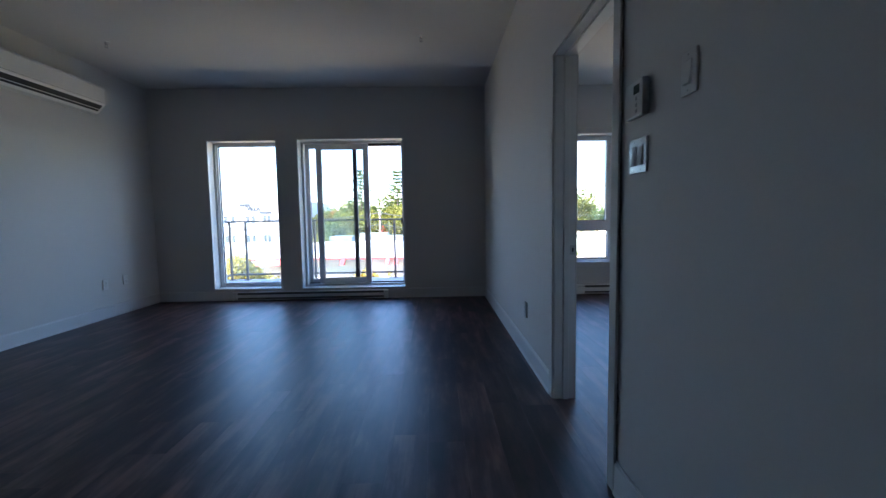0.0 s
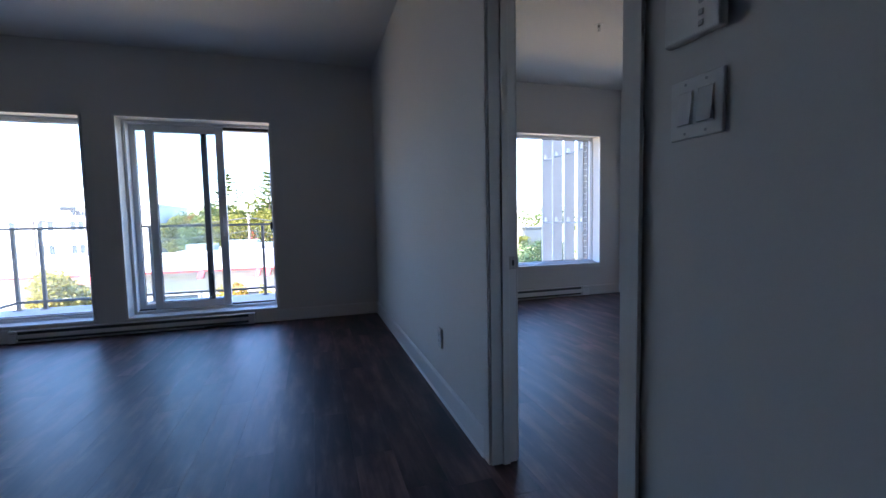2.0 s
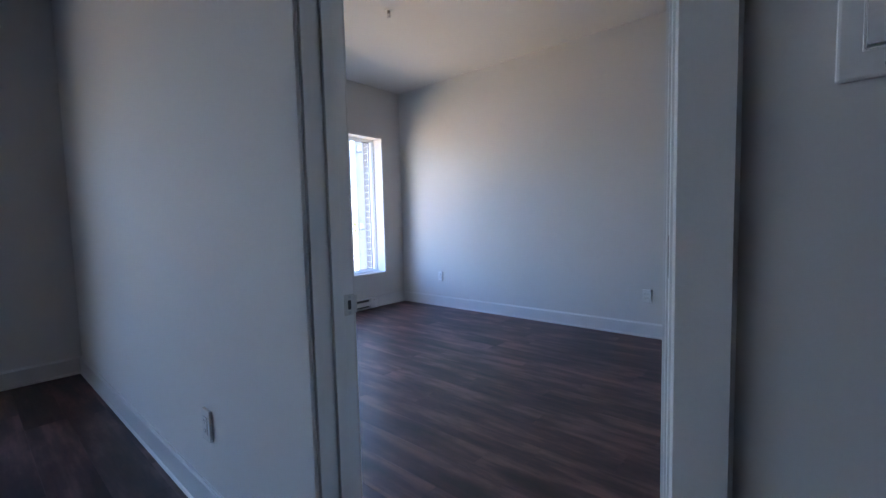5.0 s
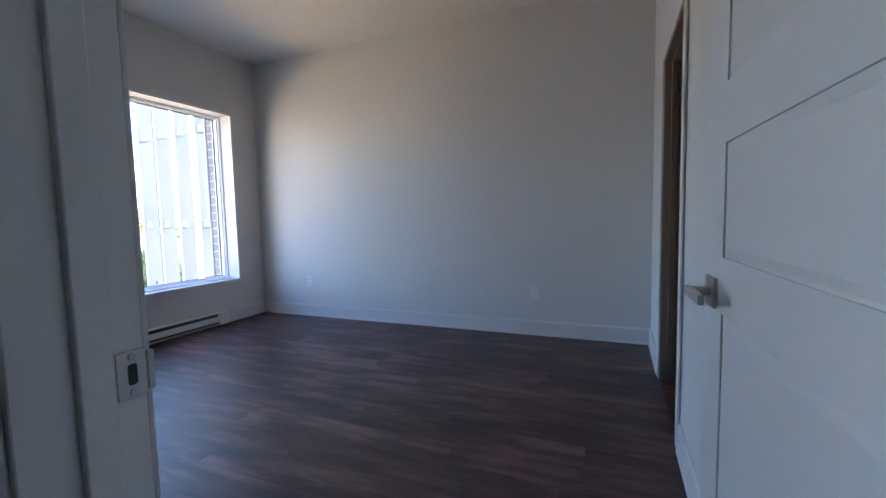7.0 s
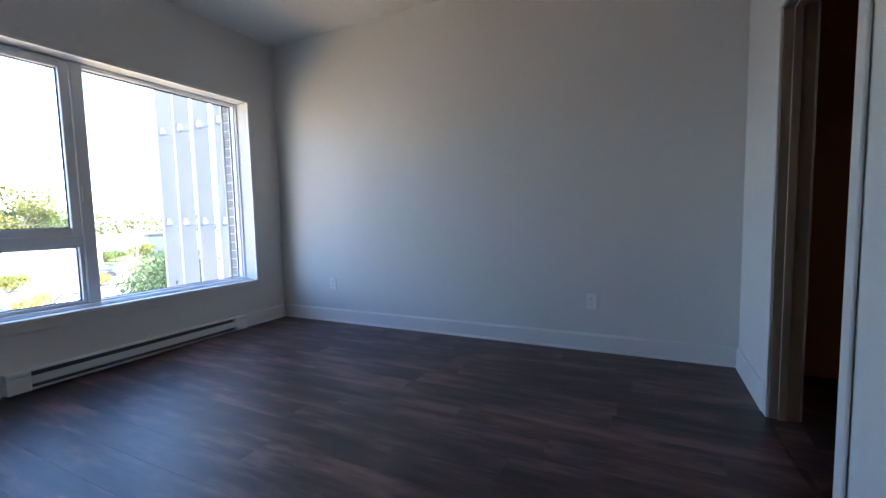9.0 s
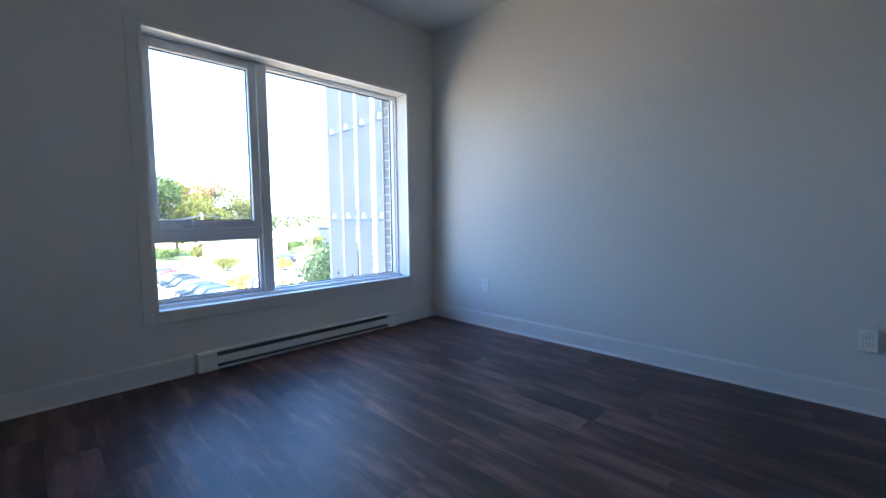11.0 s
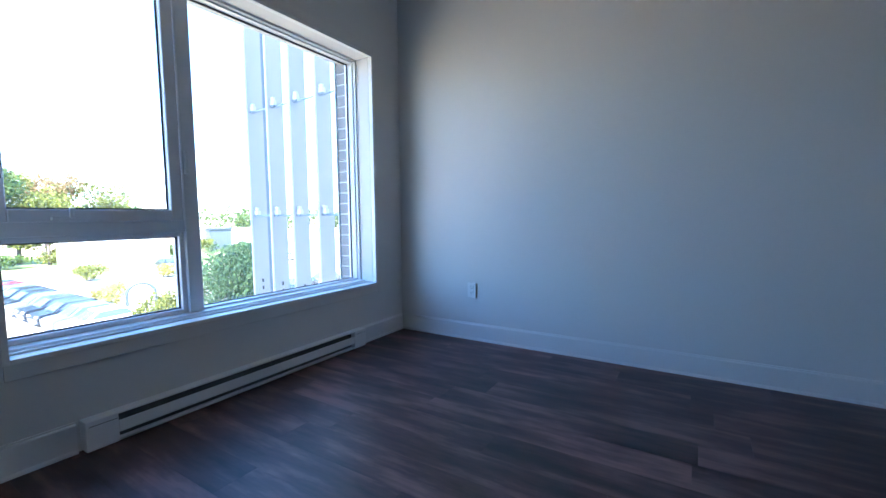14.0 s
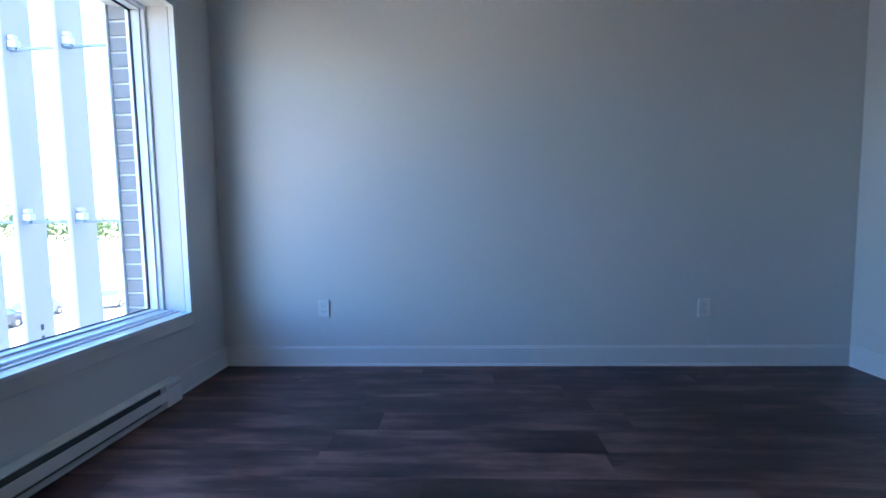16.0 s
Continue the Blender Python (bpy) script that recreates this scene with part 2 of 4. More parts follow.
def cyl(bm, p0, p1, r0, r1=None, n=12, cap=True):
    p0, p1 = Vector(p0), Vector(p1)
    r1 = r0 if r1 is None else r1
    d = p1 - p0
    m = Matrix.Translation((p0 + p1) / 2) @ d.to_track_quat("Z", "Y").to_matrix().to_4x4()
    bmesh.ops.create_cone(bm, cap_ends=cap, segments=n, radius1=r0, radius2=r1, depth=d.length, matrix=m)
    return bm


def box(x0, x1, y0, y1, z0, z1, bevel=0.0, seg=1):
    return bx(bmesh.new(), x0, x1, y0, y1, z0, z1, bevel, seg)


def mesh_of(name, bm, material, smooth=False):
    me = bpy.data.meshes.new(name)
    bm.to_mesh(me)
    bm.free()
    me.materials.append(material)
    if smooth:
        for f in me.polygons:
            f.use_smooth = True
    return me


def part(name, bm, material, parent=None, label="", smooth=False):
    ob = new(name, mesh_of(name, bm, material, smooth))
    if parent:
        ob.parent = parent
    if label:
        tagged(ob, label)
    return ob


def thing(name, label, category, m=None, group="", kind=""):
    ob = new(name)
    ob.empty_display_size = 0.1
    if m:
        ob.matrix_basis = m
    return tagged(ob, label, category, group, kind)


def structure(name, bm, material, label, category):
    return tagged(part(name, bm, material), label, category, kind="structure")


def wall_cells(bm, axis, a0, a1, u0, u1, z0, z1, holes):
    """A wall a0..a1 thick, from u0 to u1 along, with holes (u0, u1, z0, z1) through it."""
    us = sorted({u0, u1, *[h[0] for h in holes], *[h[1] for h in holes]})
    for ua, ub in zip(us, us[1:]):
        mid = (ua + ub) / 2
        cuts = sorted((h[2], h[3]) for h in holes if h[0] < mid < h[1])
        z = z0
        spans = []
        for c0, c1 in cuts:
            if c0 > z:
                spans.append((z, c0))
            z = c1
        if z < z1:
            spans.append((z, z1))
        for za, zb in spans:
            if axis == "y":
                bx(bm, ua, ub, a0, a1, za, zb)
            else:
                bx(bm, a0, a1, ua, ub, za, zb)
    return bm


# ---- the plan ----
WY, WY2 = 5.70, 6.12            # inner and outer face of the window wall
XW, XP0, XP1, XE = -3.63, 0.96, 1.08, 4.528
YS, YB = -8.0, 1.500            # living room's unseen back wall, set far off to weaken bounce; bedroom's back wall
H = 2.912
LWIN = (-2.870, -1.906, 0.148, 2.225)
PDOOR = (-1.643, -0.168, 0.140, 2.236)
BWIN = (2.027, 4.190, 0.444, 2.270)
DOOR = (1.516, 2.321, 0.0, 2.045)
CLOSET = (2.92, 3.750, 0.0, 2.020)

ROUGH = lambda o: (o[0] - 0.018, o[1] + 0.018, o[2], o[3] + 0.018)
structure("wall_north", wall_cells(bmesh.new(), "y", WY, 5.98, XW - 0.25, XE + 0.25, -0.2, 3.1, [LWIN, PDOOR, BWIN]), WALL,
          "white painted exterior wall with three window openings", "wall")
structure("wall_west", box(XW - 0.2, XW, YS, WY, -0.1, H), WALL, "white painted living room wall under the air conditioner", "wall")
structure("wall_partition", wall_cells(bmesh.new(), "x", XP0, XP1, YS, WY, 0.0, H, [ROUGH(DOOR)]), WALL,
          "white painted partition wall with a bedroom doorway", "wall")
structure("wall_east", box(XE, XE + 0.2, 0.3, WY, -0.1, H), WALL, "white painted bedroom wall with two outlets", "wall")
structure("wall_closet", wall_cells(bmesh.new(), "y", YB - 0.12, YB, XP1, XE, 0.0, H, [ROUGH(CLOSET)]), WALL,
          "white painted bedroom wall with a closet opening", "wall")
structure("wall_south", box(XW - 0.2, XP1, YS - 0.2, YS, -0.1, H), WALL, "unseen white wall set far back behind the living room", "wall")
structure("closet_wall_back", box(2.3, XE, 0.2, 0.3, 0.0, H), CLOSET_BROWN, "orange-brown closet back wall", "wall")
structure("closet_wall_lining", box(XE - 0.012, XE - 0.001, 0.3, YB - 0.122, 0.0, H), CLOSET_BROWN, "orange-brown sheet over the closet end wall", "wall")
structure("closet_wall_side", box(2.2, 2.3, 0.2, YB - 0.12, 0.0, H), CLOSET_BROWN, "orange-brown closet side wall", "wall")
structure("ceiling", box(XW - 0.2, XE + 0.2, YS - 0.2, WY, H, H + 0.2), CEIL, "flat white painted ceiling", "ceiling")

# exterior of the building: brick skin, storey above, roof slab, floor slab
bm = bmesh.new()
EX = lambda w, g=0.02: (w[0] - g, w[1] + g, w[2] - 0.03, w[3] + g)
wall_cells(bm, "y", 5.984, 6.03, XW - 0.25, 14.0, -6.0, 9.0, [EX(LWIN), EX(PDOOR), EX(BWIN, 0.046)])
structure("facade_backing", bm, SHEATHING, "grey sheathing behind the brick skin of the building", "facade")
bm = bmesh.new()
wall_cells(bm, "y", 6.034, WY2 - 0.006, -14.0, 14.0, -6.0, 9.0, [EX(LWIN, 0.03), EX(PDOOR, 0.03), EX(BWIN, 0.016)])
brick_skin = structure("brick_facade", bm, MORTAR, "pale mortar bed of the grey brick facade", "facade")
structure("roof", box(-14, 14, -8, WY2, 8.6, 9.0), CONCRETE, "flat concrete roof of the apartment building", "roof")
structure("building_side", box(-14, -13.7, -8, 6.03, -6, 8.6), STUCCO, "pale side wall of the apartment building", "facade")
structure("building_back", box(-14, 14, -8.3, -8, -6, 8.6), STUCCO, "pale back wall of the apartment building", "facade")
structure("building_flank", box(13.7, 14, -8, 5.98, -6, 8.6), STUCCO, "pale flank wall of the apartment building", "facade")


# ---- baseboards ----
def baseboard(x0, y0, x1, y1, nx, ny):
    """White baseboard from (x0, y0) to (x1, y1), standing out along the normal (nx, ny)."""
    bm = bmesh.new()
    prof = [(0, 0), (0.019, 0), (0.017, 0.012), (0.013, 0.018), (0.013, 0.120), (0.011, 0.126), (0.0065, 0.129), (0.0065, 0.136), (0, 0.1365)]
    rings = []
    for x, y in ((x0, y0), (x1, y1)):
        rings.append([bm.verts.new((x + nx * d, y + ny * d, z)) for d, z in prof])
    n = len(prof)
    for i in range(n):
        bm.faces.new((rings[0][i], rings[0][(i + 1) % n], rings[1][(i + 1) % n], rings[1][i]))
    bm.faces.new(rings[0])
    bm.faces.new(rings[1])
    bmesh.ops.recalc_face_normals(bm, faces=bm.faces)
    structure("baseboard", bm, BASE, "white painted baseboard with a caulked foot", "baseboard")


for seg in ((XW, WY, -2.60, WY, 0, -1), (-0.412, WY, XP0, WY, 0, -1), (XW, YS, XW, WY, 1, 0), (XP0, YS, XP0, DOOR[0] - 0.072, -1, 0),
            (XP0, DOOR[1] + 0.072, XP0, WY, -1, 0), (XP1, WY, 2.225, WY, 0, -1), (3.981, WY, XE, WY, 0, -1), (XE, YB, XE, WY, -1, 0),
            (CLOSET[1] + 0.072, YB, XE, YB, 0, 1), (XP1, YB, CLOSET[0] - 0.072, YB, 0, 1), (XP1, DOOR[1] + 0.072, XP1, WY, 1, 0), (XW, YS, XP0, YS, 0, 1)):
    baseboard(*seg)


# ---- windows ----
def ring(bm, x0, x1, z0, z1, w, y0, y1, bevel=0.002):
    """A rectangular frame in the plane of the wall, w wide inside the given outline."""
    bx(bm, x0, x0 + w, y0, y1, z0, z1, bevel)
    bx(bm, x1 - w, x1, y0, y1, z0, z1, bevel)
    bx(bm, x0 + w, x1 - w, y0, y1, z0, z0 + w, bevel)
    bx(bm, x0 + w, x1 - w, y0, y1, z1 - w, z1, bevel)
    return bm


def surround(win, o, casing=0.0):
    """Painted liner boards in the opening, and a flat casing round it."""
    x0, x1, z0, z1 = o
    t, n = 0.014, 0.020
    ya, ym, yb = WY - 0.012, WY + 0.024, 5.862
    for w, y0, y1 in ((n, ya, ym), (t, ym + 0.007, yb)):
        nm = "nosing" if w == n else "liner"
        # liners get the darker wall colour to imitate the dimmer light there
        mt = TRIM if w == n else WALL
        part(nm, box(x0 - 0.001, x0 + w, y0, y1, z0, z1, 0.0015), mt, win)
        part(nm, box(x1 - w, x1 + 0.001, y0, y1, z0, z1, 0.0015), mt, win)
        part(nm, box(x0 + w, x1 - w, y0, y1, z1 - w, z1 + 0.001, 0.0015), mt, win)
    part("sill_nosing", box(x0 + n, x1 - n, ya - 0.004, ym, z0 - 0.001, z0 + 0.018, 0.002), TRIM, win)
    part("sill", box(x0 + t, x1 - t, ym + 0.007, yb, z0 - 0.001, z0 + t + 0.002, 0.002), TRIM, win, "white painted window sill board")
    if casing:
        c = casing
        for a in ((x0 - c, x0 - 0.0015, z0 - c, z1 + c), (x1 + 0.0015, x1 + c, z0 - c, z1 + c)):
            part("casing", box(a[0], a[1], WY - 0.011, WY + 0.001, a[2], a[3], 0.002), WALL, win)
        for a in ((z0 - c, z0 - 0.0015), (z1 + 0.0015, z1 + c)):
            part("casing", box(x0 - 0.001, x1 + 0.001, WY - 0.011, WY + 0.001, a[0], a[1], 0.002), WALL, win)


def glazing(parent, x0, x1, z0, z1, y, bead=0.009, label=""):
    part("gasket", ring(bmesh.new(), x0, x1, z0, z1, bead, y - 0.005, y + 0.005, 0.0), GASKET, parent)
    g = part("pane", box(x0 + bead - 0.003, x1 - bead + 0.003, y - 0.003, y + 0.003, z0 + bead - 0.003, z1 - bead + 0.003), GLASS, parent, label or "clear window glass")
    g.visible_shadow = False
    return g


# bedroom window: casement over a hopper light, fixed light beside them
win = thing("window_1", "large white vinyl bedroom window with three lights and a low sill", "window", kind="structure")
surround(win, BWIN, 0.066)
X0, X1, Z0, Z1 = BWIN[0] + 0.014, BWIN[1] - 0.014, BWIN[2] + 0.018, BWIN[3] - 0.014
bm = ring(bmesh.new(), X0, X1, Z0, Z1, 0.014, 5.858, 5.975)
part("window_frame", bm, VINYL, win)
part("sill_track", box(X0 + 0.002, X1 - 0.002, 5.770, 5.782, Z0 - 0.002, Z0 + 0.007, 0.001), VINYL, win)
part("sill_track", box(X0 + 0.002, X1 - 0.002, 5.812, 5.857, Z0 - 0.002, Z0 + 0.013, 0.001), VINYL, win)
# grey-blue colour stands in for blue shade on the frame's outer side
part("shaded_frame_strip", box(BWIN[1] + 0.001, BWIN[1] + 0.018, 5.9762, 5.9815, BWIN[2], BWIN[3]), SHEATHING, win, "grey-blue strip coloured as the shaded outer window frame")
part("corner_bead", box(BWIN[1] - 0.005, BWIN[1] + 0.015, WY2 - 0.012, WY2 - 0.002, BWIN[2], BWIN[3] + 0.02), FINWHITE, win, "pale metal edge bead beside the brick")
MX0, MX1 = 2.795, 2.874
part("mullion", box(MX0, MX1, 5.850, 5.97, Z0 + 0.012, Z1 - 0.012, 0.004), VINYL, win)
part("transom", box(X0 + 0.014, MX0, 5.856, 5.97, 0.925, 0.992, 0.003), VINYL, win)
part("fixed_stop", ring(bmesh.new(), MX1, X1 - 0.014, Z0 + 0.014, Z1 - 0.014, 0.010, 5.882, 5.96), VINYL, win)
glazing(win, MX1 + 0.009, X1 - 0.022, Z0 + 0.020, Z1 - 0.024, 5.938)
sash = part("casement_sash", ring(bmesh.new(), X0 + 0.010, MX0 - 0.008, 0.987, Z1 - 0.012, 0.058, 5.846, 5.90, 0.004), VINYL, win)
glazing(sash, X0 + 0.066, MX0 - 0.064, 1.043, Z1 - 0.068, 5.885)
low = part("lower_sash", ring(bmesh.new(), X0 + 0.014, MX0, Z0 + 0.014, 0.925, 0.024, 5.872, 5.95, 0.003), VINYL, win)
glazing(low, X0 + 0.036, MX0 - 0.022, Z0 + 0.036, 0.903, 5.905)
bm = box(2.24, 2.37, 5.826, 5.850, 0.992, 1.010, 0.004, 2)
bx(bm, 2.30, 2.32, 5.815, 5.835, 1.004, 1.05, 0.004)
part("crank_handle", bm, VINYL, win, "folding white crank handle")
bm = box(2.805, 2.821, 5.836, 5.852, 1.24, 1.36, 0.004, 2)
part("sash_lock", bm, VINYL, win, "white lever sash lock")

# living room fixed window
win = thing("window_2", "tall fixed white vinyl window beside the balcony door", "window", kind="structure")
surround(win, LWIN)
X0, X1, Z0, Z1 = LWIN[0] + 0.014, LWIN[1] - 0.014, LWIN[2] + 0.018, LWIN[3] - 0.014
part("window_frame", ring(bmesh.new(), X0, X1, Z0, Z1, 0.026, 5.858, 5.975), VINYL, win)
part("fixed_stop", ring(bmesh.new(), X0 + 0.026, X1 - 0.026, Z0 + 0.026, Z1 - 0.026, 0.020, 5.88, 5.96), VINYL, win)
glazing(win, X0 + 0.044, X1 - 0.044, Z0 + 0.044, Z1 - 0.044, 5.915)

# balcony sliding door, partly open
win = thing("door_2", "white vinyl sliding balcony door standing partly open", "door", kind="structure")
surround(win, PDOOR)
X0, X1, Z0, Z1 = PDOOR[0] + 0.014, PDOOR[1] - 0.014, PDOOR[2] + 0.018, PDOOR[3] - 0.014
part("door_frame", ring(bmesh.new(), X0, X1, Z0, Z1, 0.030, 5.860, 5.99), VINYL, win)
bm = box(X0 + 0.03, X1 - 0.03, 5.915, 5.925, Z0 + 0.03, Z0 + 0.042)
bx(bm, X0 + 0.03, X1 - 0.03, 5.955, 5.965, Z0 + 0.03, Z0 + 0.042)
part("track", bm, GASKET, win, "dark sliding track")
part("head_track", box(-0.70, X1 - 0.03, 5.90, 5.985, Z1 - 0.062, Z1 - 0.031), GASKET, win, "dark head track")
fix = part("fixed_panel", ring(bmesh.new(), X0 + 0.028, -0.866, Z0 + 0.032, Z1 - 0.032, 0.056, 5.945, 5.985, 0.003), VINYL, win)
part("interlock", box(-0.924, -0.865, 5.936, 5.987, Z0 + 0.034, Z1 - 0.034, 0.002), GASKET, fix, "dark interlocking stile")
glazing(fix, X0 + 0.08, -0.916, Z0 + 0.084, Z1 - 0.084, 5.965)
sl = part("sliding_panel", ring(bmesh.new(), -1.436, -0.686, Z0 + 0.034, Z1 - 0.034, 0.076, 5.885, 5.93, 0.004), VINYL, win)
glazing(sl, -1.362, -0.760, Z0 + 0.108, Z1 - 0.108, 5.908)
bm = bmesh.new()
bow = [(5.884 - 0.034 * math.sin(math.pi * k / 10) ** 0.6, 0.98 + 0.022 * k) for k in range(11)]
for (ya, za), (yb, zb) in zip(bow, bow[1:]):
    cyl(bm, (-0.727, ya, za), (-0.727, yb, zb), 0.009, n=10)
part("pull_handle", bm, VINYL, win, "white pull handle")
bm = box(X1 - 0.060, X1 - 0.028, 5.880, 5.925, 1.04, 1.13, 0.004)
part("keeper", bm, GASKET, win, "black latch keeper")
bm = box(X1 - 0.040, X1 - 0.028, 5.90, 5.985, Z0 + 0.03, Z1 - 0.03)
part("weather_strip", bm, GASKET, win, "black weather strip")


# ---- bedroom door and frames ----
def door_frame(name, o, axis, a0, a1, label, lining):
    """Jambs, stop and casings for an opening o (u0, u1, z0, z1) in a wall a0..a1 thick."""
    u0, u1, _, z1 = o
    fr = thing(name, label, "door frame", kind="structure")

    def b(ua, ub, aa, ab, za, zb, bevel=0.0015):
        return box(aa, ab, ua, ub, za, zb, bevel) if axis == "x" else box(ua, ub, aa, ab, za, zb, bevel)
    e = 0.003
    part("jamb", b(u0 - 0.018, u0, a0 - e, a1 + e, 0, z1), lining, fr)
    part("jamb", b(u1, u1 + 0.018, a0 - e, a1 + e, 0, z1), lining, fr)
    part("head_jamb", b(u0 - 0.018, u1 + 0.018, a0 - e, a1 + e, z1, z1 + 0.018), lining, fr)
    s0, s1 = a0 + 0.050, a0 + 0.084
    part("stop", b(u0 - 0.001, u0 + 0.011, s0, s1, 0.0, z1), lining, fr)
    part("stop", b(u1 - 0.011, u1 + 0.001, s0, s1, 0.0, z1), lining, fr)
    part("stop", b(u0 + 0.011, u1 - 0.011, s0, s1, z1 - 0.011, z1 + 0.001), lining, fr)
    w, g = 0.071, 0.006
    for side in (-1, 1):
        face = a0 if side < 0 else a1
        aa, ab = sorted((face + side * (e + 0.0005), face + side * 0.0155))
        for u, d in ((u0, -1), (u1, 1)):
            part("casing", b(*sorted((u + d * g, u + d * w)), aa, ab, 0, z1 + g, 0.004), WALL, fr)
        part("casing", b(u0 - w, u1 + w, aa, ab, z1 + g + 0.0005, z1 + w, 0.004), WALL, fr)
    return fr


fr = door_frame("door_frame_1", DOOR, "x", XP0, XP1, "white painted bedroom door frame with flat casing and strike plate", TRIM)
YF = DOOR[1]
bm = box(1.050, 1.084, YF - 0.0025, YF + 0.001, 0.888, 0.945, 0.001)
bx(bm, 1.083, 1.092, YF - 0.0045, YF + 0.001, 0.892, 0.941, 0.0015)
st = part("strike_plate", bm, SATIN, fr, "satin steel strike plate")
part("latch_hole", box(1.060, 1.074, YF - 0.0035, YF + 0.002, 0.902, 0.931, 0.004, 2), DARKSLOT, st)
bm = bmesh.new()
for z in (0.895, 0.938):
    cyl(bm, (1.067, YF - 0.0042, z), (1.067, YF - 0.002, z), 0.0045, n=10)
part("screw", bm, STEEL, st)

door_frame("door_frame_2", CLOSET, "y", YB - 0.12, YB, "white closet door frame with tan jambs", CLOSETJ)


def bedroom_door():
    """A three-panel moulded door leaf, hinge edge at x = 0, its passage face towards +y."""
    L, T, Z0, Z1 = 0.795, 0.035, 0.012, 2.038
    d = thing("door_1", "white moulded three-panel bedroom door standing wide open", "door", pose(1.097, 1.518, 0, 0, 0, 2.5), kind="structure")
    panels = [(0.13, L - 0.13, 0.21, 0.884), (0.13, L - 0.13, 1.0, 1.232), (0.13, L - 0.13, 1.352, 1.92)]
    bm = box(0, L, 0.004, T - 0.004, Z0, Z1, 0.001)
    part("leaf_core", bm, DOORP, d)
    for side in (0, 1):
        ya, yb = (T - 0.004, T) if side else (0, 0.004)
        bm = bmesh.new()
        # face skin round the sunk panel grooves
        wall_cells(bm, "y", ya, yb, 0, L, Z0, Z1, panels)
        part("face_skin", bm, DOORP, d)
        for p in panels:
            # a raised field with broad sloping shoulders
            bm = bmesh.new()
            low, high = (T - 0.0038, T - 0.0006) if side else (0.0038, 0.0006)
            loops = []
            for inset, y in ((0.001, low), (0.006, low), (0.021, high)):
                xa, xb, za, zb = p[0] + inset, p[1] - inset, p[2] + inset, p[3] - inset
                loops.append([bm.verts.new(v) for v in ((xa, y, za), (xb, y, za), (xb, y, zb), (xa, y, zb))])
            for la, lb in zip(loops, loops[1:]):
                for i in range(4):
                    j = (i + 1) % 4
                    bm.faces.new((la[i], la[j], lb[j], lb[i]))
            bm.faces.new(loops[-1])
            bmesh.ops.recalc_face_normals(bm, faces=bm.faces)
            part("panel", bm, DOORP, d)
    for side in (1, -1):
        y0 = T if side > 0 else 0.0
        hx, hz = L - 0.066, 0.920
        s = side
        lo, hi = sorted((y0, y0 + s * 0.008))
        ros = part("rosette", box(hx - 0.033, hx + 0.033, lo, hi, hz - 0.033, hz + 0.033, 0.0015, 2), NICKEL, d, "square brushed nickel rosette")
        if side > 0:
            bm = cyl(bmesh.new(), (hx, y0, hz), (hx, y0 + s * 0.048, hz), 0.010, n=16)
            lo, hi = sorted((y0 + s * 0.042, y0 + s * 0.054))
            bx(bm, hx - 0.118, hx + 0.012, lo, hi, hz - 0.011, hz + 0.011, 0.003, 2)
            part("lever", bm, NICKEL, ros, "flat brushed nickel lever")
    bm = box(L - 0.0005, L + 0.001, 0.006, 0.030, 0.895, 0.955, 0.0004)
    lp = part("latch_plate", bm, NICKEL, d)
    part("latch", box(L, L + 0.010, 0.011, 0.025, 0.917, 0.934, 0.002), NICKEL, lp)
    for z in (0.25, 1.076, 1.82):
        out = [(0.001, z - 0.041), (0.016, z - 0.041)]
        out += [(0.016 + 0.012 * math.cos(a), z - 0.029 + 0.012 * math.sin(a)) for a in [-math.pi / 2 + math.pi / 2 * k / 6 for k in range(1, 7)]]
        out += [(0.016 + 0.012 * math.cos(a), z + 0.029 + 0.012 * math.sin(a)) for a in [math.pi / 2 * k / 6 for k in range(7)]]
        out += [(0.001, z + 0.041)]
        bm = bmesh.new()
        ra = [bm.verts.new((-0.0022, y, zz)) for y, zz in out]
        rb = [bm.verts.new((0.0006, y, zz)) for y, zz in out]
        for k in range(len(out)):
            n = (k + 1) % len(out)
            bm.faces.new((ra[k], ra[n], rb[n], rb[k]))
        bm.faces.new(ra)
        bm.faces.new(rb)
        bmesh.ops.recalc_face_normals(bm, faces=bm.faces)
        hg = part("hinge", bm, HINGEM, d, "dull nickel butt hinge")
        bm = bmesh.new()
        for k in range(5):
            za = z - 0.041 + k * 0.0166
            cyl(bm, (-0.004, -0.006, za), (-0.004, -0.006, za + 0.0155), 0.0055, n=14)
        part("knuckle", bm, NICKEL, hg)
        bm = bmesh.new()
        for dz, dy in ((-0.030, 0.013), (0, 0.021), (0.030, 0.013)):
            cyl(bm, (-0.0036, dy, z + dz), (-0.002, dy, z + dz), 0.0036, n=10)
        part("screw", bm, STEEL, hg)
    return d


bedroom_door()


